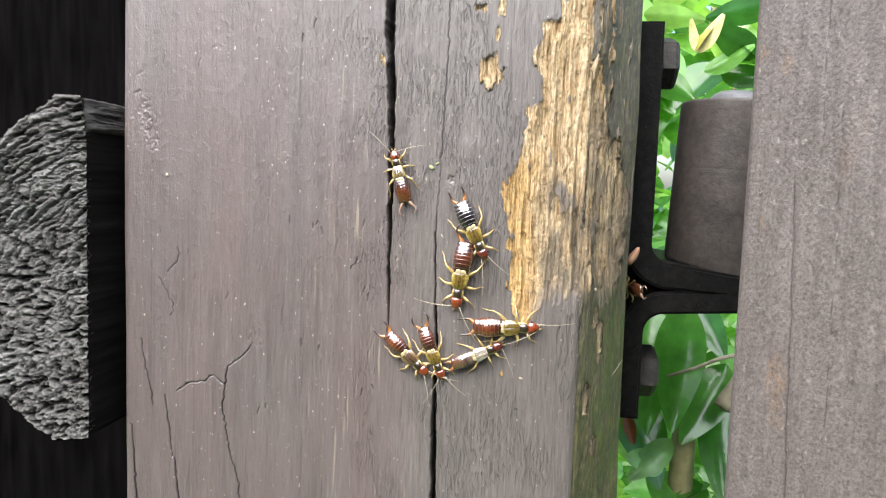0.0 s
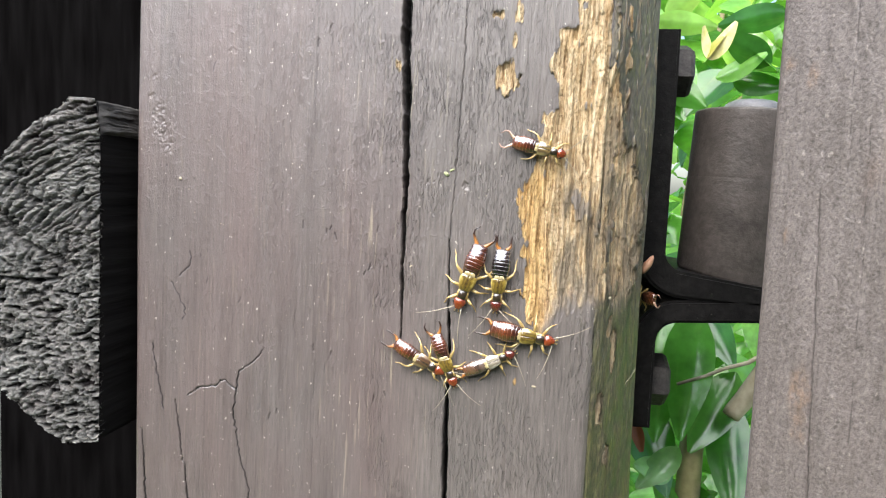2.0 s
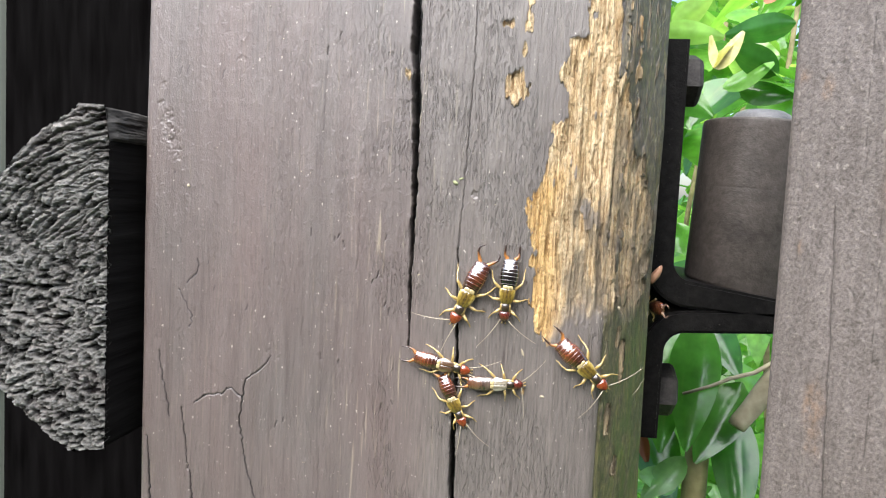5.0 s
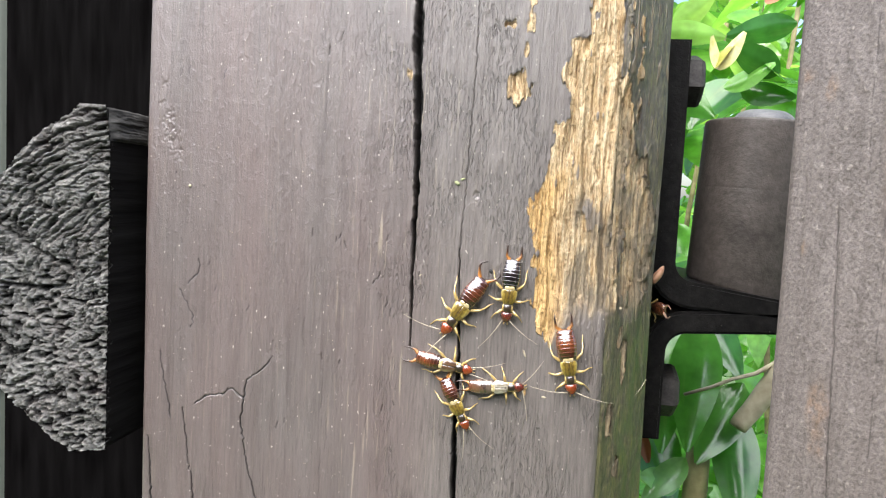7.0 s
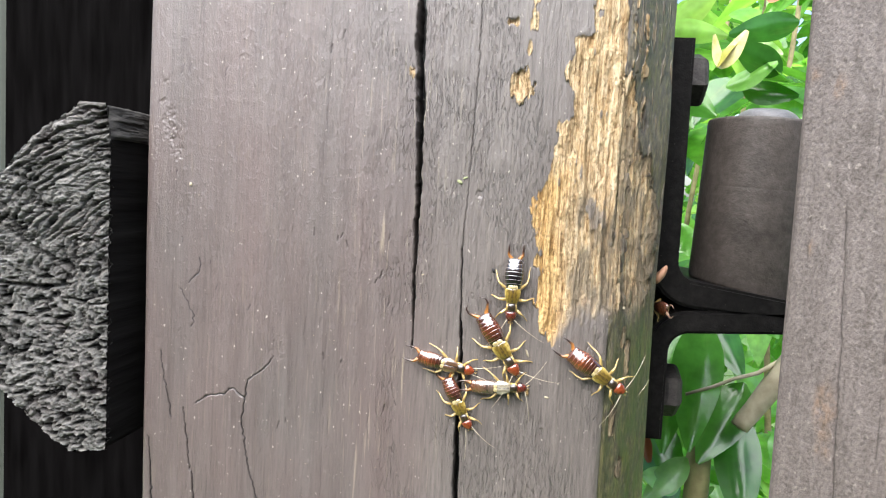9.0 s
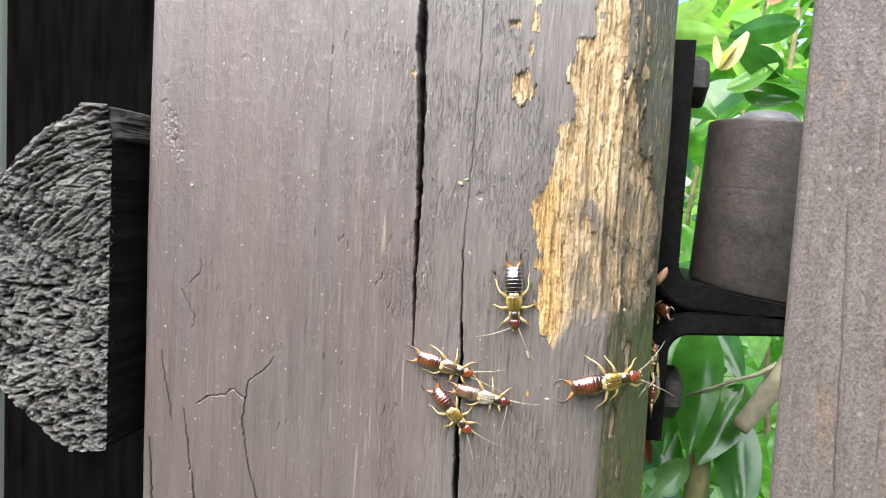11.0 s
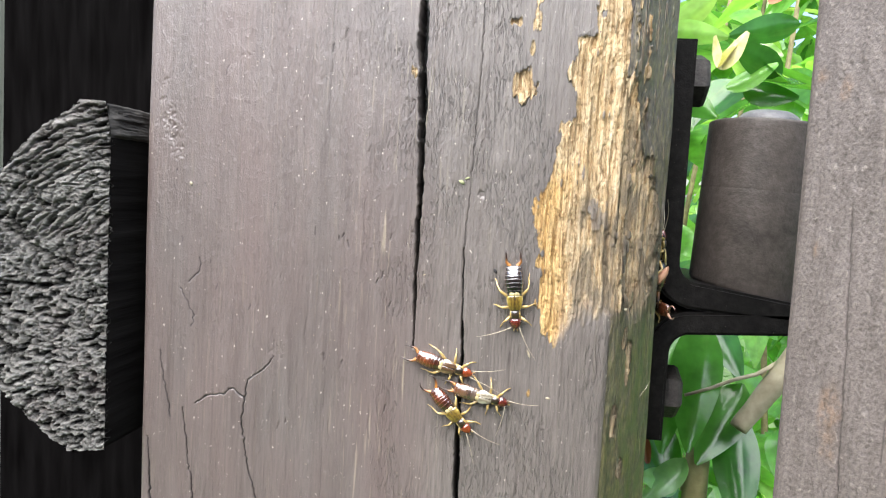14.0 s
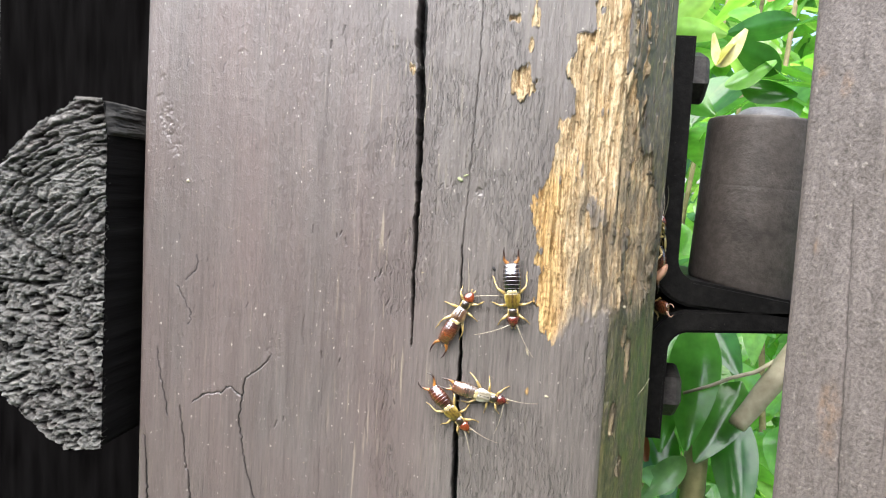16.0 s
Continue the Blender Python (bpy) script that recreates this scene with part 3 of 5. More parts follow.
    for _ in range(26):
        x0, z0, long = hair.uniform(-40, -13), hair.uniform(-64, 30), hair.uniform(4, 15)
        checks.append(([(x0, z0), (x0 + hair.uniform(-0.3, 0.3), z0 - long * 0.5), (x0 + hair.uniform(-0.3, 0.5), z0 - long)], hair.uniform(0.03, 0.06), 0.03, hair.uniform(0.04, 0.09)))
    for _ in range(30):
        x0, z0, long, slant = hair.uniform(-61, -13), hair.uniform(-50, 42), hair.uniform(0.6, 1.8), hair.uniform(-0.5, 0.9)
        checks.append(([(x0, z0), (x0 - slant * long * 0.5, z0 - long)], 0.13, 0.1, hair.uniform(0.15, 0.25)))
    for pts, w0, w1, depth in CRACKS + checks:
        c0, c1 = np.searchsorted(run, [min(p[0] for p in pts) - 3, max(p[0] for p in pts) + 3])
        r0, r1 = np.searchsorted(z, [min(p[1] for p in pts) - 3, max(p[1] for p in pts) + 3])
        win = (slice(r0, r1), slice(c0, c1))
        uu, vv = u[win], zz[win]
        wob = 0.2 * (lattice(uu * 0 + 7.3, vv / 2.5, 41) - 0.5) + 0.25 * (lattice(uu * 0 + 2.3, vv / 0.8, 43) - 0.5)
        thin = (0.8 if depth > 0.5 else 0.65) if pts[0][0] < -38 else 1.0
        jag = (1 - thin) * (2.6 * (lattice(uu / 1.2, vv / 4, 44) - 0.5) + 1.6 * (lattice(uu / 0.5, vv / 1.5, 45) - 0.5))
        d, along = line_distance(uu + wob + (1 - thin) * 2.0 * (lattice(uu / 4, vv / 0.7, 46) - 0.5), vv + jag, pts)
        w = np.maximum(thin * (w0 + (w1 - w0) * along) * (0.7 + 0.6 * lattice(uu / 3, vv / 2.5, 42)), 0.12)
        h[win] -= depth * (0.3 if thin < 1 else 1.0) * smooth(1.25, 0.55, d / w)
        crack_shade[win] = np.maximum(crack_shade[win], smooth(1.1, 0.7, d / w) * min(1.0, (0.7 if depth > 0.3 else 0.4 if depth > 0.14 else 0.12) + depth * 0.4))
    # small pits and short checks
    for cx, cz, rx, rz, depth in ((-63.5, 17, 0.5, 0.5, 0.25), (-61.8, 12.5, 1.1, 2.4, 0.25), (-60.4, 9.0, 0.9, 2.0, 0.25), (-59.0, 6.8, 0.6, 1.3, 0.2), (-63.0, 21, 0.5, 0.7, 0.2), (-5.9, 2.2, 0.5, 0.4, 0.4), (1.1, 1.8, 0.55, 0.45, 0.6), (-38.2, -31.8, 1.0, 2.2, 0.2), (-46.5, 26.5, 1.1, 0.5, 0.16), (-31, 22, 0.7, 0.6, 0.14), (-20.5, 29, 0.5, 0.9, 0.16), (-27, 13.5, 0.6, 0.5, 0.12)):
        d = np.hypot((u - cx) / (1.2 * rx), (zz - cz) / (1.2 * rz)) + 1.3 * (lattice(u / 0.5, zz / 0.6, 51) - 0.5) + 1.2 * (lattice(u / 0.26, zz / 0.3, 52) - 0.5)
        h = h - 0.45 * depth * smooth(1.2, 0.3, d)
    drift = smooth(0.40, 0.64, lattice(u / 5, zz / 9, 60)) * (0.2 + 0.8 * smooth(-24, -8, u))
    d, _ = line_distance(wu, zz, [(23.6, 12), (23.2, 8.5), (24.2, 6), (23.0, 3.5), (23.8, 1.5)])
    h = h - 0.4 * smooth(0.4, 0.1, d)
    crack_shade = np.maximum(crack_shade, 0.2 * smooth(0.35, 0.1, d))
    # softened ridge, a dented lip under the worn place
    h = h - 0.5 * smooth(1.2, 0.0, np.abs(u - RIDGE))
    slope_mask = smooth(-0.4, 0.6, u - RIDGE)
    h = h + slope_mask * (0.9 * (lattice(u / 5, zz / 16, 71) - 0.5))
    keep = ((zz > -88) & (zz < 70)).astype(float)
    h = h * keep
    co = np.empty((*u.shape, 3))
    co[..., 0] = (prof[:, 0] + n_x * h) / 1000
    co[..., 1] = (prof[:, 1] + n_y * h) / 1000
    co[..., 2] = zz / 1000
    # weathered top, closed to a low point
    top = co[-1:].copy()
    top[..., 0] = top[..., 0] * 0.02 - 0.014
    top[..., 1] = top[..., 1] * 0.02 + 0.05
    top[..., 2] += 0.006
    me = grid_mesh("gate_post", np.concatenate([co, top]), True, M_POST)
    mossy = slope_mask * (0.85 + 0.25 * smooth(-5, -35, zz)) * (0.4 + 0.9 * lattice(u / 1.6, zz / 9, 81)) * (1 - 0.97 * wear_colour) + 0.35 * smooth(-1.5, 2, u - RIDGE) * smooth(-25, -50, zz)
    blot = 0.9 * smooth(1.1, 0.4, np.hypot((u - 22.5) / 4.2, (zz + 14) / 7.5)) + 0.8 * smooth(1.1, 0.3, np.hypot((u - 21.5) / 2.4, (zz + 1) / 4.5))
    fields = {
        "wear": wear_colour,
        "moss": np.clip(mossy, 0, 0.9),
        "drift": 0.85 * drift,
        "algae": np.clip(smooth(RIDGE + 1, RIDGE + 10, u) * smooth(0, -40, zz) + 0.3 * slope_mask * smooth(-10, -30, zz), 0, 1) * (1 - wear_colour),
        "film": np.clip(0.8 * slope_mask * (0.25 + 0.75 * smooth(3, 9, u - RIDGE)) + 0.35 * slope_mask * smooth(-10, -40, zz), 0, 1) * (1 - wear_colour),
        "soiled": np.clip(0.15 + blot + 0.85 * np.maximum(low_right, 0.8 * smooth(16, 20, u) * smooth(-8, -16, zz)) + 0.65 * smooth(RIDGE - 2, RIDGE + 3, u) * (1 - 0.75 * smooth(-21, -24, zz)), 0, 1),
        "fresh": smooth(7, 2, u - rim) * smooth(10, 2, zz),
        "crack_shade": np.clip(crack_shade, 0, 1),
        "grey": smooth(-16, -2, u) * 0.75 * (1 - slope_mask),
        "scuff": np.clip(0.2 + 0.8 * smooth(-30, -14, u) * smooth(0, -14, u) + 0.5 * slope_mask, 0, 1),
    }
    for name, values in fields.items():
        set_field(me, name, np.concatenate([values, values[-1:]]))
    return tagged(new("gate_post", me), "square timber post with flaking brown stain, cracks and a gnawed patch", "post")


gate_post()


# ---- half-round rail end beside the post ----
def half_round_rail():
    rail = thing("half_round_rail", "dark half-round rail with rough sawn end grain, shade coloured into its side", "rail")
    flat, crown, mid_z, rx, rz, top, pinch = -71.3, -76.8, -19.6, 25.0, 34.9, 9.2, 1.7
    ang = np.linspace(math.pi / 2, 3 * math.pi / 2, 330)
    wob = 1.0 + 0.012 * (lattice(ang * 7, ang * 0 + 3.1, 5) - 0.5) * 2 + 0.02 * (lattice(ang * 40, ang * 0 + 1.1, 15) - 0.5)
    ox = np.concatenate([np.maximum(crown - rx * wob * np.abs(np.cos(ang)) ** pinch, flat - 28.0), np.full(90, flat)])
    oz = np.concatenate([mid_z + rz * wob * np.sign(np.sin(ang)) * np.abs(np.sin(ang)) ** pinch, np.linspace(mid_z - rz + 1.0, mid_z + rz - 0.1, 90)])
    x, z = np.meshgrid(np.arange(flat - 28.0, flat + 0.01, 0.14), np.arange(-57.0, 17.0, 0.14))
    # torn fibres: fine ridges drawn out along the growth rings, grains elsewhere
    sx, sz_ = x + 0.7 * (lattice(x / 2.1, z / 2.1, 16) - 0.5), z + 0.7 * (lattice(x / 2.1 + 9, z / 2.1, 19) - 0.5)
    upper = smooth(-30, -6, z)
    pith = np.hypot(sx - flat - 15.0, sz_ + 27.0)
    along = np.arctan2(sz_ + 27.0, flat + 15.0 - sx) * 30.0
    swirl = pith + 1.6 * (lattice(x / 6, z / 6, 20) - 0.5) + 0.6 * (lattice(along / 2.5, pith / 2.5, 24) - 0.5)
    ridges = 0.5 + 0.5 * np.sin(swirl * 4.6 + 3.0 * lattice(along / 3, pith / 1.6, 6))
    broken = smooth(0.3, 0.6, lattice(along / 3.2, swirl / 1.1, 29))
    groove = smooth(0.62, 0.95, ridges) * broken * (0.15 + 0.85 * upper)
    torn = lattice(along / 0.9, swirl / 0.3, 21) * 0.6 + lattice(along / 2.4, swirl / 0.7, 25) * 0.4
    grains = 1 - np.abs(2 * lattice(sx / 0.42, sz_ / 0.42, 7) - 1)
    crumbs = lattice(sx / 0.9, sz_ / 0.9, 22)
    rough = 0.75 * (torn - 0.5) + 0.6 * (grains - 0.5) + (0.75 - 0.35 * upper) * (crumbs - 0.5) + 0.55 * (lattice(sx / 0.2, sz_ / 0.2, 26) - 0.5) + 0.6 * (lattice(x / 6, z / 6, 8) - 0.5)
    gouge = smooth(0.58, 0.74, lattice(along / (0.8 + 1.5 * upper), swirl / (0.45 + 0.15 * upper), 18)) * smooth(0.3, 0.55, lattice(x / 4, z / 4, 27))
    pock = smooth(0.6, 0.78, lattice(sx / 1.2, sz_ / 0.7, 28)) * (1 - 0.6 * upper)
    rough = rough - 1.0 * groove - 0.85 * gouge - 1.15 * pock
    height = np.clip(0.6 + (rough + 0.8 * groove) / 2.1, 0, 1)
    d, _ = line_distance(x, z, [(-97, -3.5), (-88, -10), (-84, -13), (-78, -16.5)])
    rough = rough - 2.0 * smooth(0.7, 0.2, d)
    d, _ = line_distance(x, z, [(-98, -19.0), (-90, -19.8), (-84, -20.6), (-79, -20.4)])
    rough = rough - 1.5 * smooth(0.6, 0.2, d)
    # which points lie inside the D of the section
    nz, nx = (z - mid_z) / rz, np.maximum(crown - x, 0) / rx
    spoke = np.arctan2(np.sign(nz) * np.abs(nz) ** (1 / pinch), nx ** (1 / pinch))
    reach = (np.abs(nz) ** (2 / pinch) + nx ** (2 / pinch)) ** (pinch / 2) / np.interp(math.pi / 2 - spoke + math.pi / 2, ang, wob)
    shoulder = x - (flat - np.maximum(0, z - top) * 0.15)
    fringe = 0.006 * (lattice(x / 0.5, z / 0.5, 23) - 0.5)
    inside = (reach + fringe < 1.0) & (shoulder < 0.02) & (z > mid_z - rz + 0.6)
    rim = smooth(0.93, 1.0, reach)
    y = -5.2 + (x - flat) * 0.38 - rough * (1 - 0.65 * rim) + 0.1 * rim
    end = np.stack([x, y, z], -1) / 1000
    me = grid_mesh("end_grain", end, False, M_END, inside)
    # The rim is coloured paler too, as if it caught light.
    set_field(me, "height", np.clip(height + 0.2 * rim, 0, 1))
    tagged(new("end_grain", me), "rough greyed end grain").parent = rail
    depth = np.array([0.0, 1.5, 4, 8, 15, 30, 56])[:, None]
    lip = np.r_[np.full(330, -4.65), np.full(90, -5.15)] + (ox - flat) * 0.38
    bark = 0.6 * (lattice(np.arange(len(ox))[None, :] / 5.0, depth / 9, 13) - 0.5)
    flat_side = np.r_[np.ones(330), np.full(90, 0.3)]
    ox = np.minimum(ox, flat - np.maximum(0, oz - top) * 0.15)
    ox, oz = flat - 0.1 + (ox - flat) * 0.975, mid_z + (oz - mid_z) * 0.995
    ledge = np.where(np.arange(len(ox)) >= 330, 0.12 * smooth(8.6, 9.4, oz), 0.0)
    sx = np.repeat(ox[None, :] + 0.05, len(depth), 0) - bark * flat_side + ledge[None, :]
    sz = np.repeat(oz[None, :], len(depth), 0) + bark * flat_side
    sy = lip[None, :] + depth
    body = np.stack([sx, sy, sz], -1) / 1000
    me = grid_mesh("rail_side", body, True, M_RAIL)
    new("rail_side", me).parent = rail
    # the split strip along its upper edge: torn fibres that run back along the rail
    yy, ez = np.meshgrid(np.concatenate([np.arange(-5.25, -2, 0.15), np.arange(-2, 48, 0.35)]), np.arange(8.7, 15.3, 0.16))
    shred = strands(ez, yy, 0.7, 9.0, 61) * 0.5 + strands(ez + 0.3, yy, 0.32, 5.0, 62) * 0.3 + 0.2 * lattice(ez / 0.3, yy / 0.8, 63)
    shut = smooth(8.7, 9.2, ez) * smooth(15.3, 14.9, ez)
    ex = flat + 0.02 - np.maximum(0, ez - 9.2) * 0.15 + smooth(-5.2, -2.6, yy) * (0.1 + shut * (0.25 + 0.7 * shred))
    me = grid_mesh("split_edge", np.stack([ex, yy, ez + 0.25 * (lattice(yy / 2, yy * 0, 64) - 0.5)], -1) / 1000, False, M_SPLIT)
    tagged(new("split_edge", me), "greyed torn strip along the rail edge, coloured paler as if lit").parent = rail


half_round_rail()


# ---- dark fence boards behind ----
def fence_boards():
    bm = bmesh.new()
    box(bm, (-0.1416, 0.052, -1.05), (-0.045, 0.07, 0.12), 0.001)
    tagged(part("fence_board", bm, M_DARK), "upright black-stained fence board, its deep shade put into the colour", "fence board", "fence boards")
    bm = bmesh.new()
    box(bm, (-0.245, 0.0525, -1.05), (-0.1420, 0.07, 0.12), 0.001)
    tagged(part("fence_board", bm, M_PALE), "upright weathered pale grey-green fence board", "fence board", "fence boards")


fence_boards()


# ---- the open gate's stile ----
def gate_stile():
    """The stile's face is finely cut where it can be seen; the plank is closed round it."""
    gate = thing("gate", "brown painted gate stile standing open beside the post", "gate", pose(0.0436, -0.0405, 0, 0, 0, -46))
    x = np.concatenate([[0.0, 0.0], np.array([0.0, 0.15, 0.5, 1.0]), np.arange(1.3, 26, 0.15), [40, 60, 89, 90, 90, 90, 0.6]])
    base_y = np.concatenate([[40, 10], [1.2, 0.45, 0.12, 0.0], np.zeros(len(np.arange(1.3, 26, 0.15))), [0, 0, 0, 1, 20, 40, 40]])
    z = np.concatenate([np.arange(-1000, -60, 60), np.arange(-60, 48, 0.5), np.arange(50, 84, 8)])
    u, zz = np.meshgrid(x, z)
    face = ((base_y < 0.2) & (x < 30))[None, :] * 1.0
    h = 0.10 * (lattice(u / 1.6, zz / 3.4, 5) - 0.5) + 0.08 * (lattice(u / 0.6, zz / 1.6, 6) - 0.5) + 0.5 * (lattice(u / 5, zz / 14, 7) - 0.5)
    pit = smooth(0.82, 0.92, lattice(u / 0.8, zz / 1.0, 8))
    h = h - 0.1 * pit
    crack = np.zeros_like(h)
    for pts, w in (([(6.6, 2), (6.9, -5.6), (7.4, -13.7), (7.6, -20.6), (7.7, -27.6), (8.1, -34), (8.6, -60)], 0.1), ([(9.4, 40), (9.2, 20), (9.5, 5)], 0.05), ([(11.5, 10), (12.0, -12), (12.3, -30)], 0.05)):
        d, _ = line_distance(u + 0.2 * (lattice(zz / 2.5, zz * 0, 9) - 0.5), zz, pts)
        g = smooth(1.3, 0.5, d / w)
        h, crack = h - 0.5 * w / 0.2 * g, np.maximum(crack, 0.65 * g)
    co = np.stack([u, np.broadcast_to(base_y, u.shape) - h * face, zz], -1) / 1000
    lid = co[-1:] * np.array([0.02, 0.02, 1]) + np.array([0.045, 0.02, 0.0])
    me = grid_mesh("stile", np.concatenate([co, lid]), True, M_GATE)
    crack = np.concatenate([crack, crack[-1:] * 0])
    set_field(me, "crack", crack)
    rust = np.zeros_like(h)
    for cx, cz, rx, rz in ((6.0, -22.3, 1.6, 4.0), (6.2, -27, 1.4, 3), (4.7, 16, 0.8, 2.2), (1.6, 17.8, 0.9, 1.5), (3.0, -3, 0.5, 1.0)):
        rust = np.maximum(rust, smooth(1.1, 0.3, np.hypot((u - cx) / rx, (zz - cz) / rz) + 0.9 * (lattice(u / 0.9, zz / 1.2, 12) - 0.5)))
    set_field(me, "rust", np.concatenate([rust, rust[-1:] * 0]))
    new("stile", me).parent = gate
    return gate


gate_stile()


# ---- hinge on the post's side ----
def strap(bm, profile, y0, y1):
    """A bent flat bar: a closed outline in x, z drawn out along y."""
    a = [bm.verts.new((x, y0, z)) for x, z in profile]
    b = [bm.verts.new((x, y1, z)) for x, z in profile]
    n = len(a)
    bm.faces.new(a)
    bm.faces.new(b[::-1])
    for i in range(n):
        bm.faces.new((a[(i + 1) % n], a[i], b[i], b[(i + 1) % n]))
    bmesh.ops.recalc_face_normals(bm, faces=bm.faces)
    bmesh.ops.bevel(bm, geom=[e for e in bm.edges if abs(e.verts[0].co.y - e.verts[1].co.y) < 1e-6], offset=0.0006, segments=2, affect="EDGES")


def bent(arm_z, end_z, out, thick, up):
    """Outline of an angle iron from the post's side to an arm: up or down, in metres."""
    s = 1 if up else -1
    r = 0.0044
    outer_arc = [(0.0377 + (r + thick) * (1 - math.sin(a)), arm_z + s * (r + thick) * (1 - math.cos(a))) for a in np.linspace(0, math.pi / 2, 9)]
    inner_arc = [(0.0377 + thick + r * (1 - math.sin(a)), arm_z + s * (thick + r * (1 - math.cos(a)))) for a in np.linspace(math.pi / 2, 0, 9)]
    tilt = -0.0035 * s * 0.7
    return [(out, arm_z + tilt)] + outer_arc + [(0.0377, end_z), (0.0377 + thick, end_z)] + inner_arc + [(out, arm_z + s * thick * (0.5 if up else 1.0) + tilt)]


def bolt_head(parent, x, y, z, across=0.0058, high=0.0045):
    bm = bmesh.new()
    lathe(bm, [(0, across * 1.2), (0.0009, across * 1.2), (0.0012, across * 1.15)], 24)
    lathe(bm, [(0.0012, across * 1.0), (0.0014, across * 1.06), (0.0012 + high * 0.7, across * 1.06), (0.0012 + high * 0.88, across * 0.98), (0.0012 + high, across * 0.78)], 6)
    ob = part("bolt", bm, M_BOLT, parent, "weathered dark hexagon bolt head", smooth=False)
    ob.matrix_basis = pose(x, y, z, 20)


def hinge():
    h = thing("strap_hinge", "heavy black iron gate hinge with a brown barrel", "hinge")
    bm = bmesh.new()
    strap(bm, bent(-0.0206, 0.0372, 0.085, 0.0058, True), 0.022, 0.08)
    part("upper_strap", bm, M_IRON, h, smooth=False)
    bm = bmesh.new()
    strap(bm, bent(-0.0211, -0.0502, 0.085, 0.0050, False), 0.022, 0.08)
    part("lower_strap", bm, M_IRON, h, smooth=False)
    bolt_head(h, 0.0433, 0.034, 0.0304, high=0.004)
    bolt_head(h, 0.0424, 0.034, -0.0418)
    bm = bmesh.new()
    r = 0.0127
    lathe(bm, [(-0.0160, r - 0.0014), (-0.0154, r - 0.0004), (-0.0146, r), (0.0050, r), (0.0058, r), (0.0059, r - 0.00002), (0.0061, r - 0.00002), (0.0062, r), (0.007, r), (0.0195, r), (0.0208, r), (0.0212, r - 0.00015), (0.0214, r - 0.0006)], 48)
    for v in bm.verts:
        if v.co.x < -0.014:
            v.co.x -= 0.16 * (r - v.co.z)
    barrel = part("barrel", bm, M_BARREL, h, "brown painted hinge barrel")
    barrel.matrix_basis = pose(0.0624, 0.036, 0.0, 0, -90 + 2.9, 0)
    bm = bmesh.new()
    lathe(bm, [(0.0212, 0.0071), (0.0222, 0.0070), (0.0236, 0.0058), (0.0243, 0.0045), (0.0246, 0.001)], 32)
    part("pin_cap", bm, M_CAP, barrel, "domed grey pin cap")
    bpy.context.view_layer.update()


hinge()


# ---- the shrub behind ----
def leaf_mesh(name, length, width, fold, droop, mat):
    """A pointed leaf with a folded midrib, along +x from its stalk."""
    n, m = 12, 7
    me_v, faces = [], []
    for i in range(n + 1):
        s = i / n
        w = width * (math.sin(math.pi * s ** 0.8)) ** 0.85 * (1 - 0.25 * s) + 0.0006
        for j in range(m):
            c = j / (m - 1) * 2 - 1
            zc = fold * abs(c) * w + 0.02 * width * math.sin(9 * s + 3 * c) - droop * length * s * s - 0.06 * width * (1 if j == 3 else 0)
            me_v.append((length * s, c * w, zc))
    for i in range(n):
        for j in range(m - 1):
            a = i * m + j
            faces.append((a, a + 1, a + m + 1, a + m))
    me = bpy.data.meshes.new(name)
    me.from_pydata(me_v, [], faces)
    me.polygons.foreach_set("use_smooth", [True] * len(me.polygons))
    me.materials.append(mat)
    return me


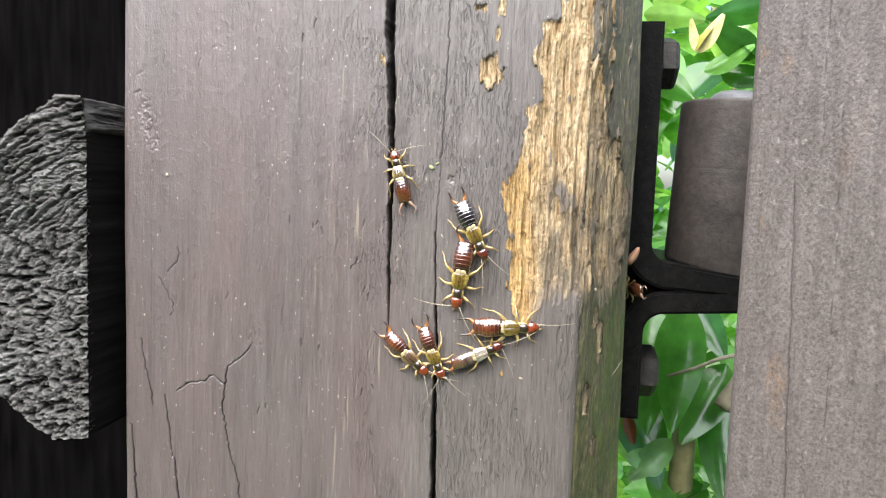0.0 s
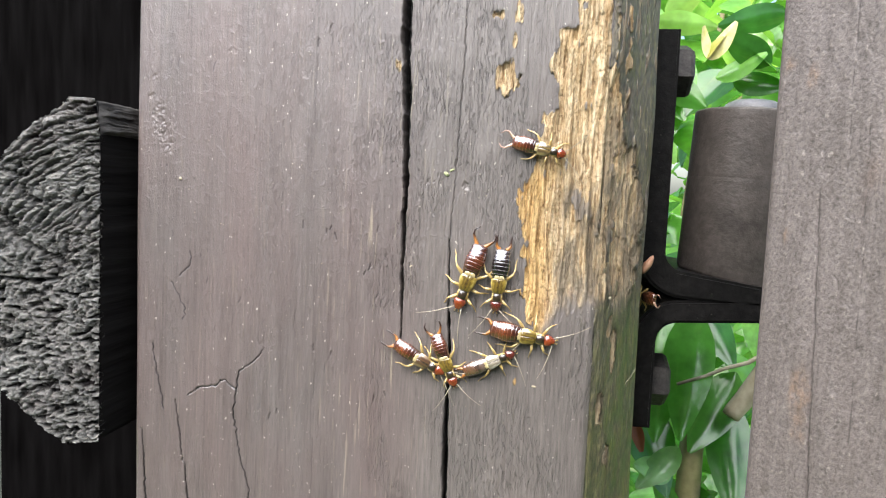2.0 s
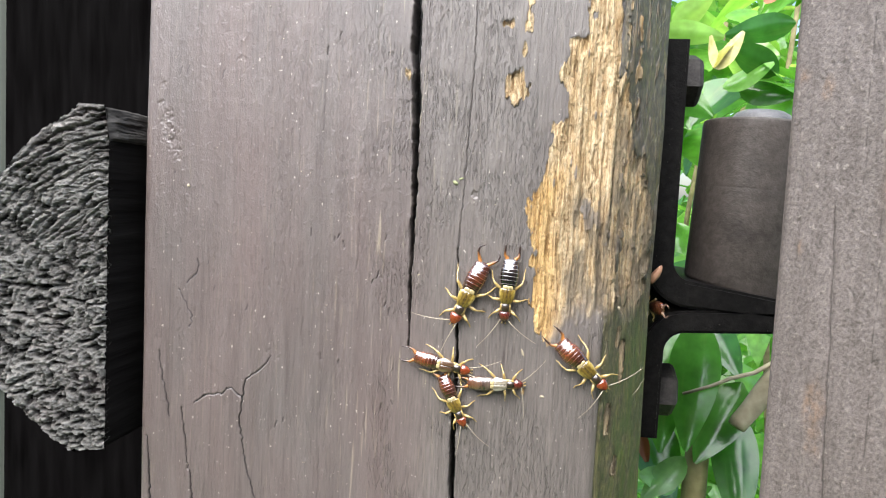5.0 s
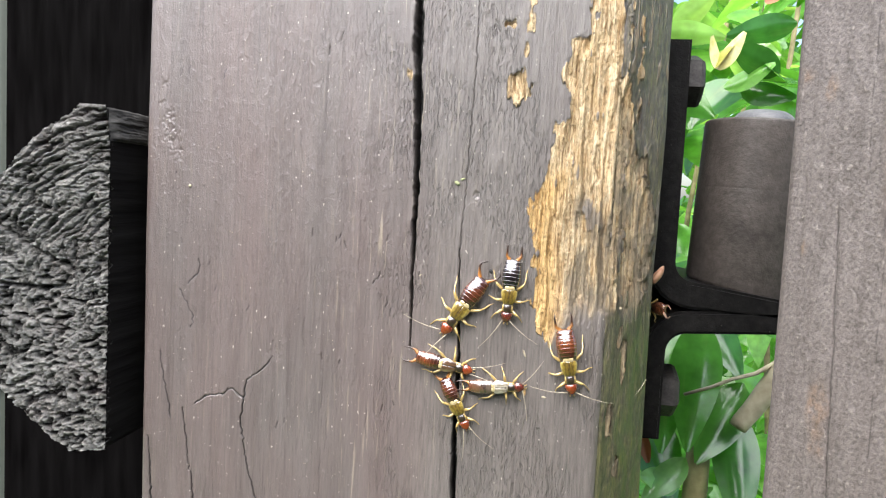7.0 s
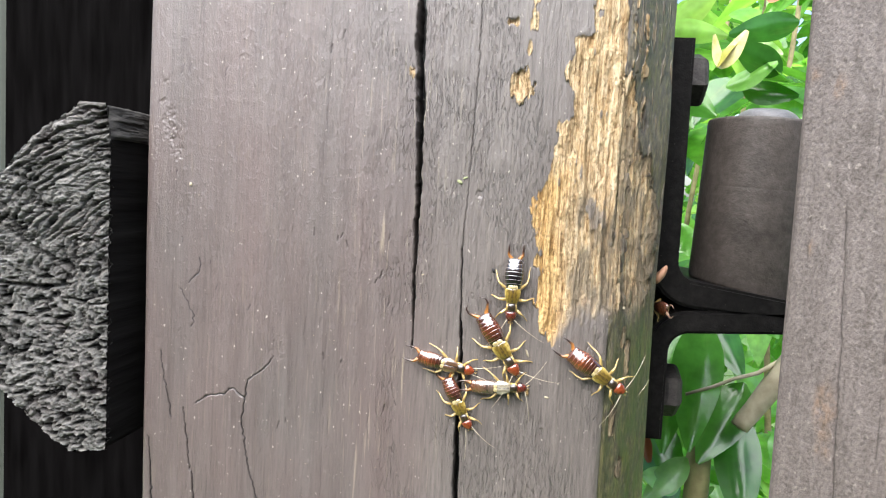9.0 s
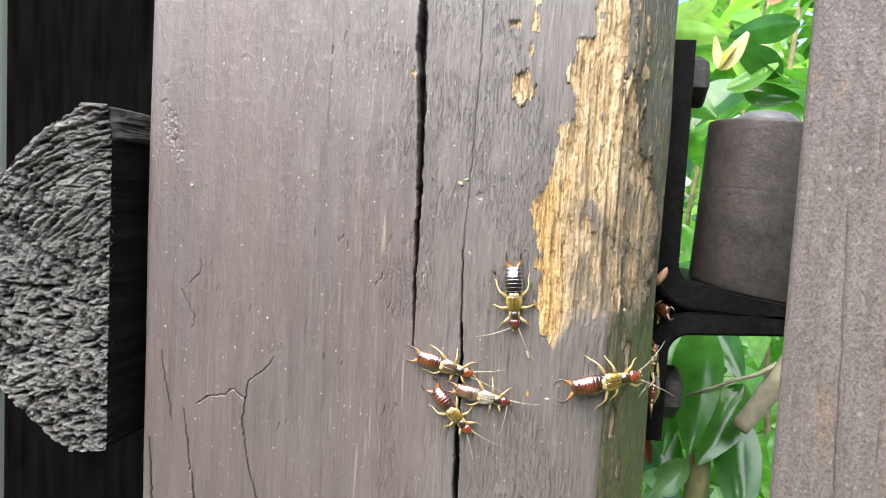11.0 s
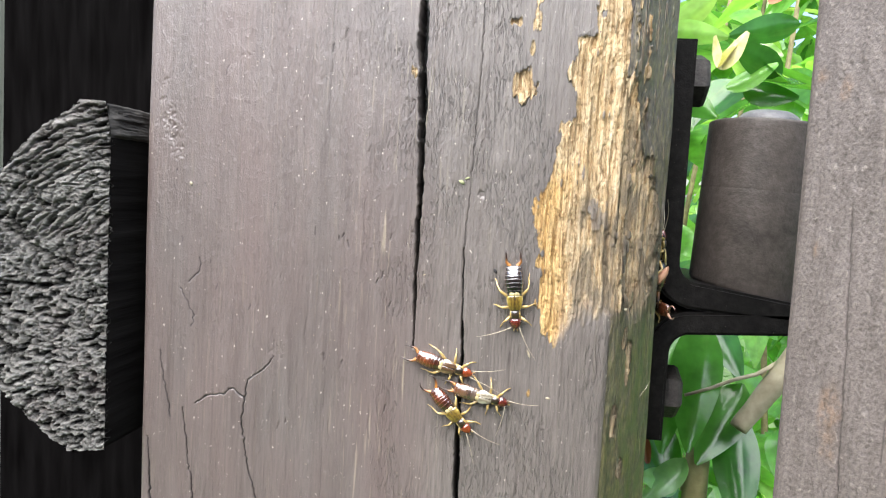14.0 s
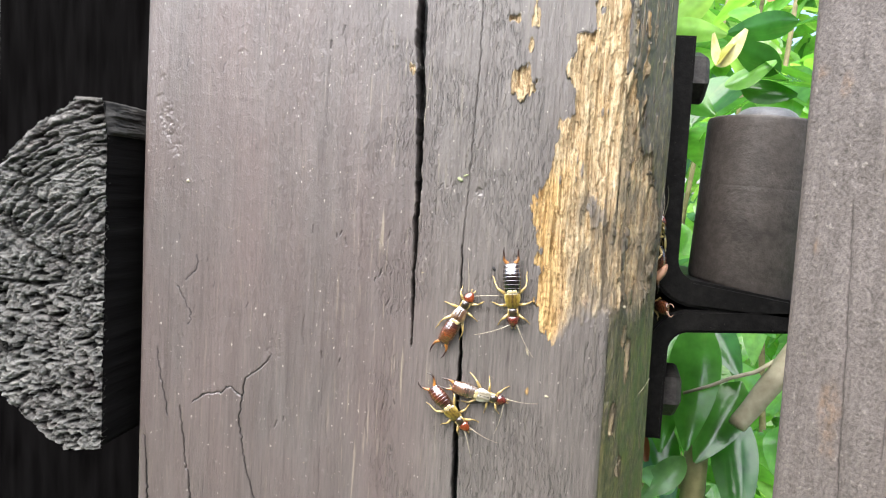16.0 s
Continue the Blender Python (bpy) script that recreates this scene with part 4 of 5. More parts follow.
def shrub():
    rng = random.Random(5)
    bush = thing("shrub", "dense evergreen shrub with glossy pointed leaves behind the gate", "shrub", pose(0.12, 0.26, -1.05))
    base = Vector((0.12, 0.26, -1.05))

    def stem(name, pts, r0, r1, mat, label=""):
        bm = bmesh.new()
        tube(bm, [Vector(p) - base for p in pts], [r0 + (r1 - r0) * i / (len(pts) - 1) for i in range(len(pts))], 8)
        part(name, bm, mat, bush, label)
    stem("trunk", [(0.085, 0.13, -1.05), (0.08, 0.115, -0.5), (0.0715, 0.102, -0.13), (0.0712, 0.102, -0.0990), (0.0718, 0.103, -0.0700), (0.0740, 0.115, -0.0560), (0.078, 0.14, -0.040), (0.1, 0.2, -0.01)], 0.0054, 0.0026, M_TRUNK)
    stem("branch", [(0.0785, 0.0865, -0.0650), (0.0796, 0.087, -0.0634), (0.0825, 0.0872, -0.0594), (0.0857, 0.087, -0.0540), (0.0922, 0.0875, -0.0445), (0.11, 0.1, -0.024)], 0.0027, 0.0040, M_TWIG, "pale bare branch")
    stem("twig", [(0.0620, 0.087, -0.0562), (0.0700, 0.0872, -0.0532), (0.0760, 0.0872, -0.0502), (0.0827, 0.0872, -0.0479), (0.0898, 0.09, -0.0442), (0.105, 0.1, -0.038)], 0.0005, 0.0008, M_TWIG)
    for k in range(6):
        x, y = 0.075 + 0.035 * k, 0.22 + 0.04 * (k % 3)
        y += 0.12
        stem("branch", [(x + 0.02, y + 0.03, -0.6), (x, y, -0.2), (x + rng.uniform(-0.02, 0.02), y, 0.0), (x + rng.uniform(-0.05, 0.05), y - 0.02, 0.3)], 0.003, 0.0012, M_BARK)
    kinds = [leaf_mesh("leaf", l, w, f, d, M_LEAF) for l, w, f, d in ((0.035, 0.0108, 0.16, 0.15), (0.030, 0.0098, 0.22, 0.06), (0.040, 0.0112, 0.12, 0.2), (0.024, 0.0084, 0.25, 0.1))]

    def leaf(me, p, rz, ry, rx, name="leaf", label=""):
        ob = new(name, me)
        ob.parent = bush
        ob.matrix_basis = Matrix.Translation(Vector(p) - base) @ pose(0, 0, 0, 0, 0, rz) @ pose(0, 0, 0, 0, ry, 0) @ pose(0, 0, 0, rx)
        return tagged(ob, label)
    # sprays: a few leaves round each twig end, tips hanging towards the light
    for k in range(74):
        y = 0.105 + 0.20 * rng.random() ** 1.1
        reach = (y + 0.134) / 0.234
        x = 0.011 + reach * rng.uniform(0.016, 0.125)
        z = reach * rng.uniform(-0.125, 0.11)
        lean = rng.uniform(-70, 70)
        if y < 0.22 and -0.02 < z < 0.02:
            continue
        for j in range(4):
            spot = (x + rng.uniform(-0.006, 0.006), y + rng.uniform(0, 0.01), z + rng.uniform(-0.008, 0.008))
            leaf(rng.choice(kinds), spot, -90 + lean + rng.uniform(-75, 75), rng.uniform(-5, 55), rng.uniform(-35, 35))
    # the crown behind them, joined: too many to tell apart
    verts, faces = [], []
    while len(faces) < 5500 * 6:
        q = [rng.uniform(-1, 1) for _ in range(3)]
        if sum(v ** 4 for v in q) > 1:
            continue
        spot = Vector((0.36 + 0.43 * q[0], 0.56 + 0.40 * q[1], -0.04 + 0.52 * q[2]))
        if spot.x < 0.02 + 0.06 * spot.y or spot.y < 0.33:
            continue
        m = Matrix.Translation(spot - base) @ pose(0, 0, 0, 0, 0, rng.uniform(0, 360)) @ pose(0, 0, 0, 0, rng.uniform(-10, 60), 0) @ pose(0, 0, 0, rng.uniform(-40, 40))
        l, w = rng.uniform(0.03, 0.044), rng.uniform(0.0095, 0.0135)
        n = len(verts)
        verts += [m @ Vector((l * t, c * w * math.sin(math.pi * (t * 0.94 + 0.03)), 0.2 * w * abs(c) - 0.14 * l * t * t)) for t in (0, 0.3, 0.65, 1.0) for c in (-1, 0, 1)]
        faces += [(n + 3 * i + j, n + 3 * i + j + 1, n + 3 * i + j + 4, n + 3 * i + j + 3) for i in range(3) for j in range(2)]
    me = bpy.data.meshes.new("foliage")
    me.from_pydata(verts, [], faces)
    me.polygons.foreach_set("use_smooth", [True] * len(faces))
    me.materials.append(M_FOLIAGE)
    crown = new("foliage", me)
    crown.parent = bush
    tagged(crown, "mass of green leaves", kind="stuff")
    me = leaf_mesh("leaf", 0.0085, 0.0020, 0.3, 0.15, M_YLEAF)
    leaf(me, (0.0640, 0.088, 0.0440), -20, -62, 40, label="yellowed leaf")
    me = leaf_mesh("leaf", 0.009, 0.0016, 0.2, 0.1, M_RLEAF)
    leaf(me, (0.0500, 0.088, -0.070), -60, 60, 30, label="rust-coloured leaf")
    # the nearest leaves, from stalk to tip, with their half width and how far they lean back
    def hang(stalk, tip, wide, lean, droop=0.1, mat=M_LEAF, label=""):
        way = Vector(tip) - Vector(stalk)
        me = leaf_mesh("leaf", way.length, wide, 0.18, droop, mat)
        x = way.normalized()
        y = x.cross(Vector((0, -1, 0))).normalized()
        m = Matrix((x, y, x.cross(y))).transposed().to_4x4()
        ob = new("leaf", me)
        ob.parent = bush
        ob.matrix_basis = Matrix.Translation(Vector(stalk) - base) @ m @ pose(0, 0, 0, lean)
        tagged(ob, label)
    hang((0.0605, 0.110, -0.036), (0.0563, 0.088, -0.0768), 0.0088, 10, 0.1, M_LEAF_MID)
    hang((0.0832, 0.100, -0.0542), (0.067, 0.087, -0.0786), 0.0074, 25, 0.1, M_LEAF_MID)
    hang((0.0822, 0.104, -0.0640), (0.0813, 0.084, -0.0975), 0.0076, 8, 0.02, M_LEAF_DEEP)
    hang((0.0720, 0.112, -0.0900), (0.0480, 0.104, -0.0860), 0.0080, 15, 0.1, M_LEAF_SKY_PALED)
    hang((0.0520, 0.116, -0.0700), (0.0680, 0.108, -0.0800), 0.0070, -20, 0.1, M_LEAF_SKY_PALED)
    hang((0.0560, 0.110, -0.0480), (0.0760, 0.100, -0.0640), 0.0070, -35, 0.1, M_LEAF_MID)
    hang((0.0960, 0.108, -0.0600), (0.0760, 0.102, -0.0480), 0.0055, 40)
    hang((0.0620, 0.112, -0.0300), (0.0780, 0.106, -0.0440), 0.0060, -40)
    hang((0.0840, 0.112, -0.0280), (0.0700, 0.106, -0.0420), 0.0050, 35)
    hang((0.0680, 0.098, -0.0340), (0.0635, 0.084, -0.0735), 0.0082, 16, 0.1, M_LEAF_MID)
    hang((0.0740, 0.108, -0.0330), (0.0810, 0.098, -0.0530), 0.0062, -20, 0.1, M_LEAF_DEEP)
    hang((0.0790, 0.112, -0.0300), (0.0655, 0.104, -0.0430), 0.0048, 30, 0.1, M_LEAF_DEEP)
    hang((0.0640, 0.094, -0.0870), (0.0490, 0.084, -0.0830), 0.0046, 48, 0.1, M_LEAF_SKY_PALED)
    hang((0.0650, 0.092, -0.0780), (0.0510, 0.082, -0.0900), 0.0044, 42, 0.1, M_LEAF_SKY_PALED)
    hang((0.0845, 0.094, 0.0441), (0.0680, 0.090, 0.0518), 0.0045, -15, 0.1, M_LEAF_DEEP)
    hang((0.0890, 0.096, 0.0600), (0.0665, 0.092, 0.0545), 0.0042, -10, 0.1, M_LEAF_DEEP)
    hang((0.0690, 0.096, 0.0395), (0.0825, 0.091, 0.0458), 0.0034, -35)
    hang((0.0500, 0.100, 0.0580), (0.0680, 0.094, 0.0548), 0.0036, 20)
    hang((0.0535, 0.102, 0.0595), (0.0640, 0.096, 0.0680), 0.0038, 15)
    hang((0.0750, 0.100, 0.0400), (0.0900, 0.094, 0.0365), 0.0040, -12, 0.1, M_LEAF_DEEP)
    hang((0.0540, 0.102, 0.0400), (0.0670, 0.096, 0.0300), 0.0044, 10, 0.1, M_LEAF_MID)
    hang((0.0720, 0.104, 0.0560), (0.0860, 0.099, 0.0500), 0.0042, 5)
    hang((0.0800, 0.106, 0.0660), (0.0690, 0.100, 0.0610), 0.0036, 35)
    hang((0.0580, 0.108, 0.0480), (0.0640, 0.100, 0.0360), 0.0040, 20)
    hang((0.0655, 0.089, 0.0440), (0.0612, 0.086, 0.0530), 0.0017, 30, 0.1, M_CREAM, "yellowish cream young leaf")
    hang((0.0650, 0.089, 0.0440), (0.0716, 0.086, 0.0542), 0.0022, -30, 0.1, M_CREAM, "yellowish cream young leaf")
    leaf(leaf_mesh("leaf", 0.006, 0.0009, 0.2, 0.1, M_RLEAF), (0.079, 0.095, 0.0655), 10, -30, 60, label="rust-coloured leaf")


shrub()


# ---- earwigs ----
def on_face(x, z, heading, turn=0.0, y=0.0):
    """A pose on the post in millimetres: heading 0 to the right, 90 up; turn 45 on the chamfer, 90 on its side."""
    a = radians(heading)
    m = Matrix(((math.cos(a), -math.sin(a), 0, 0), (0, 0, -1, 0), (math.sin(a), math.cos(a), 0, 0), (0, 0, 0, 1)))
    return Matrix.Translation((x / 1000, y / 1000, z / 1000)) @ pose(0, 0, 0, 0, 0, turn) @ m


LEGS = [(2.55, 0.6, 55, 0.68), (1.1, 0.7, 88, 0.72), (-0.4, 0.75, 136, 1.02)]   # hip along, hip aside, splay, length


def earwig(label, abdomen, case, head, forceps, spread=1.0, curve=1.0, size=1.0, stout=1.0, legs=(0, 0, 0, 0, 0, 0), seed=0, seam=M_BAND):
    """An earwig about 14 mm long, its head towards +x, its feet on z = 0. spread, curve: how far the forceps gape and bow."""
    rng = random.Random(seed)
    k = 0.001 * size
    bug = thing("earwig", label, "earwig", group="earwigs on the post")
    made = {"bug": bug, "legs": [], "feelers": []}

    def solid(name, profile, mat, squash, lift, sides=16):
        bm = bmesh.new()
        lathe(bm, [(x * k, r * k) for x, r in profile], sides, squash)
        for v in bm.verts:
            v.co.z += lift * k
        return part(name, bm, mat, bug)
    # abdomen of overlapping rings, with a fine pale seam at each hind edge
    rings, seams = [], []
    wide = [1.12, 1.26, 1.4, 1.5, 1.55, 1.53, 1.45, 1.3]
    for i, w in enumerate(wide):
        x = -0.4 - 0.66 * i
        seams.append(x - 0.64)
        n = wide[min(i + 1, 7)]
        rings += [(x, w * 0.985), (x - 0.08, w * 0.992), (x - 0.3, w * 0.65 + n * 0.35 + 0.012), (x - 0.59, w * 0.2 + n * 0.8 + 0.02), (x - 0.64, w * 0.1 + n * 0.9 + 0.005)]
    rings += [(-5.72, 1.22), (-5.9, 1.05), (-6.0, 0.75), (-6.04, 0.3)]
    bm = bmesh.new()
    lathe(bm, [(x * k, r * stout * k) for x, r in rings], 28, (1.0, 0.72))
    for f in bm.faces:
        xs = [v.co.x / k for v in f.verts]
        f.material_index = 1 if len(f.verts) == 4 and any(abs(min(xs) - q) < 0.005 and max(xs) - min(xs) < 0.14 for q in seams) else 0
    for v in bm.verts:
        back = max(0.0, -v.co.x / k - 1.0)
        tail = min(1.0, max(0.0, (-v.co.x / k - 3.4) / 2.6))
        v.co.z *= 1 - 0.42 * tail * tail
        v.co.x -= 0.16 * k * max(0.0, 1 - (v.co.y / (1.5 * k)) ** 2) * (1 - tail)
        v.co.z += (1.25 + 0.16 * back - 0.036 * back * back) * k
    body = part("abdomen", bm, abdomen, bug)
    body.data.materials.append(seam)
    tip_z = 1.25 + 0.16 * 4.7 - 0.036 * 22
    for s in (1, -1):
        bm = bmesh.new()
        pts = [(-5.6, s * 0.5, tip_z), (-5.95, s * (0.55 + 0.12 * spread), tip_z), (-6.5, s * (0.6 + 0.45 * spread), tip_z), (-7.2, s * (0.6 + 0.45 * spread + 0.5 * curve), tip_z), (-7.9, s * (0.55 + 0.5 * spread + 0.5 * curve), tip_z + 0.05), (-8.6, s * (0.4 + 0.55 * spread - 0.1 * curve), tip_z + 0.1)]
        tube(bm, [Vector(p) * k for p in pts], [0.38 * k, 0.33 * k, 0.24 * k, 0.18 * k, 0.14 * k, 0.05 * k], 8)
        part("forceps_blade", bm, forceps, bug)
    # wing cases, flat plates that meet in the middle, and the pale wing tips that stick out behind them
    def plate(name, sections, mat):
        bm, loops = bmesh.new(), []
        for x, y, half, z, thick in sections:
            loop = []
            for q in range(16):
                c, d = math.cos(q * math.tau / 16), math.sin(q * math.tau / 16)
                loop.append(bm.verts.new(Vector((x, y + half * math.copysign(abs(c) ** 0.75, c), z + thick * math.copysign(abs(d) ** 0.75, d) - 0.27 * (y + half * c) ** 2)) * k))
            loops.append(loop)
        for r, n in zip(loops, loops[1:]):
            for q in range(16):
                bm.faces.new((r[q], r[(q + 1) % 16], n[(q + 1) % 16], n[q]))
        bm.faces.new(loops[0][::-1])
        bm.faces.new(loops[-1])
        bmesh.ops.recalc_face_normals(bm, faces=bm.faces)
        part(name, bm, mat, bug)
    for s in (1, -1):
        plate("wing_case", [(-1.0, s * 0.5, 0.2, 2.2, 0.02), (-0.94, s * 0.6, 0.5, 2.22, 0.05), (-0.7, s * 0.65, 0.66, 2.25, 0.08), (-0.2, s * 0.67, 0.68, 2.24, 0.09), (0.5, s * 0.6, 0.61, 2.16, 0.09), (1.1, s * 0.5, 0.51, 2.02, 0.08), (1.45, s * 0.42, 0.42, 1.9, 0.06), (1.56, s * 0.36, 0.28, 1.84, 0.03)], case)
        plate("wing_tip", [(-1.55, s * 0.34, 0.2, 2.2, 0.04), (-1.45, s * 0.4, 0.36, 2.22, 0.06), (-1.2, s * 0.42, 0.42, 2.235, 0.07), (-0.8, s * 0.42, 0.4, 2.2, 0.06)], M_WING)
    solid("pronotum", [(1.6, 0.5), (1.7, 0.66), (2.25, 0.7), (2.75, 0.64), (2.9, 0.4)], M_DARKTHORAX, (1.0, 0.6), 1.6)
    solid("pronotum_rim", [(1.62, 0.4), (1.64, 0.86), (2.25, 0.92), (2.8, 0.82), (2.9, 0.4)], M_STRAW, (1.0, 0.36), 1.45)
    solid("thorax", [(-0.6, 0.6), (0.0, 0.95), (1.5, 0.9), (2.7, 0.7), (3.1, 0.4)], M_STRAW, (1.0, 0.5), 0.92)
    solid("head", [(2.85, 0.4), (2.95, 0.78), (3.15, 0.97), (3.45, 1.02), (3.8, 0.93), (4.25, 0.7), (4.55, 0.46), (4.72, 0.2)], head, (1.0, 0.66), 1.25)
    for s in (1, -1):
        bm = bmesh.new()
        bmesh.ops.create_icosphere(bm, subdivisions=1, radius=0.24 * k)
        for v in bm.verts:
            v.co += Vector((3.6 * k, s * 0.88 * k, 1.36 * k))
        part("eye", bm, M_EYE, bug)
    for s in (1, -1):
        bm = bmesh.new()
        pts = [(4.7, s * 0.2, 0.95), (5.1, s * 0.36, 0.7), (5.2, s * 0.2, 0.4)]
        tube(bm, [Vector(p) * k for p in pts], [0.12 * k, 0.1 * k, 0.06 * k], 6)
        part("palp", bm, M_STRAW, bug)
    for s in (1, -1):
        bm = bmesh.new()
        n = 15
        pts, radii = [], []
        for i in range(n):
            d = 6.2 * i / (n - 1)
            pts.append(Vector((d, s * 0.02 * d * d, 0.5 * math.sin(d * 0.45) - 0.07 * d)) * k)
            radii.append((0.085 - 0.0038 * i) * k * (1.0 if i % 2 else 0.8))
        tube(bm, pts, radii, 6)
        f = part("antenna", bm, M_ANTENNA, bug)
        place = (4.35 * k, s * 0.6 * k, 1.35 * k)
        f.matrix_basis = pose(*place, 0, 0, s * 30)
        made["feelers"].append((f, place))
    for j, (hx, hy, splay, long) in enumerate(LEGS):
        for i, s in enumerate((1, -1)):
            bm = bmesh.new()
            hook = rng.uniform(0.4, 1.0) * (1 if splay > 100 else -1 if splay < 60 else 0.3)
            pts = [(0, 0, 0.0), (0.5, 0, 0.05), (1.1, 0, 0.25), (1.9, 0, 0.42), (2.2, s * 0.05, 0.36), (2.9, s * (0.1 + hook * 0.4), -0.2), (3.5, s * (0.15 + hook), -0.7), (3.9, s * (0.15 + hook * 1.25), -0.82), (4.3, s * (0.15 + hook * 1.6), -0.85)]
            rad = [0.18, 0.25, 0.27, 0.21, 0.14, 0.125, 0.1, 0.075, 0.05]
            tube(bm, [Vector((p[0] * long, p[1] * long, p[2])) * k for p in pts], [r * k for r in rad], 7)
            leg = part("leg", bm, M_STRAW, bug)
            place, turn = (hx * k, s * hy * k, 0.88 * k), s * (splay + rng.uniform(-9, 9) + legs[2 * j + i])
            leg.matrix_basis = pose(*place, 0, 0, turn)
            made["legs"].append((leg, place, turn, (1 if (j + i) % 2 else -1)))
    return made


EARWIGS, SIZES = {}, {}
SIZES["A"] = 0.964
EARWIGS["A"] = earwig("chestnut earwig, gloss painted pale on its forceps, roaming over the post", M_ABD_BRIGHT, M_CASE_PALE, M_HEAD, M_FORCEPS_PALE,
                     spread=1.1, curve=1.1, size=SIZES["A"], stout=1.0, seed=65)
SIZES["B"] = 1.14
EARWIGS["B"] = earwig("dark earwig with a silvery sheen, resting head down", M_ABD_DARK, M_CASE, M_HEAD_DARK, M_FORCEPS,
                     spread=1.3, curve=0, size=SIZES["B"], stout=1.0, seed=66, seam=M_BAND_GREY)
SIZES["C"] = 1.25
EARWIGS["C"] = earwig("chestnut earwig with open curved forceps", M_ABD_RED, M_CASE, M_HEAD, M_FORCEPS,
                     spread=1.3, curve=1.0, size=SIZES["C"], stout=0.98, seed=67)
SIZES["D"] = 1.18
EARWIGS["D"] = earwig("brown earwig with a silvery back and slim forceps", M_ABD_BRIGHT, M_CASE, M_HEAD, M_FORCEPS,
                     spread=1.5, curve=0.1, size=SIZES["D"], stout=1.06, seed=68)
SIZES["E"] = 1.061
EARWIGS["E"] = earwig("glossy reddish earwig in the huddle", M_ABD_BRIGHT, M_CASE_BROWN, M_HEAD, M_FORCEPS,
                     spread=1.35, curve=0.2, size=SIZES["E"], stout=0.92, seed=69)
SIZES["F"] = 1.026
EARWIGS["F"] = earwig("dark chestnut earwig, head down in the huddle", M_ABD_RED, M_CASE, M_HEAD, M_FORCEPS,
                     spread=1.3, curve=0.7, size=SIZES["F"], stout=0.92, seed=70)
SIZES["G"] = 1.006
EARWIGS["G"] = earwig("earwig at the edge of the huddle, silvery glare painted on its back", M_ABD_GLARE, M_CASE_GLARE, M_HEAD_DARK, M_FORCEPS,
                     spread=0.6, curve=0.1, size=SIZES["G"], stout=0.92, seed=71)


def carry(name, rows, feelers, busy):
    """Carries an earwig: rows of seconds, place along and up the post, heading, then the turn and depth of the face it is on;
    its feelers by seconds and their two headings, and the spells in which its legs step."""
    made = EARWIGS[name]
    m = pose(0.00178 * SIZES[name], 0, 0)
    walk(made["bug"], [(t, on_face(x, z, a, *(r if r else (0, 0))) @ m) for t, x, z, a, *r in rows])
    for side, (feeler, place) in enumerate(made["feelers"]):
        wave = [(f[0], pose(*place, 0, 0, f[1 + side])) for f in feelers]
        walk(feeler, wave if wave[-1][0] == 16 else wave + [(16.0, wave[-1][1])])
    for leg, place, turn, beat in made["legs"]:
        steps = [(0.0, turn)]
        for start, end in busy:
            steps.append((start + 0.02, turn))
            for i in range(1, int((end - start) / 0.13)):
                steps.append((start + 0.02 + 0.13 * i, turn + 15 * beat * (1 if i % 2 else -1)))
            steps.append((end - 0.01, turn))
        steps.append((16.0, turn))
        walk(leg, [(t, pose(*place, 0, 0, a)) for t, a in steps])


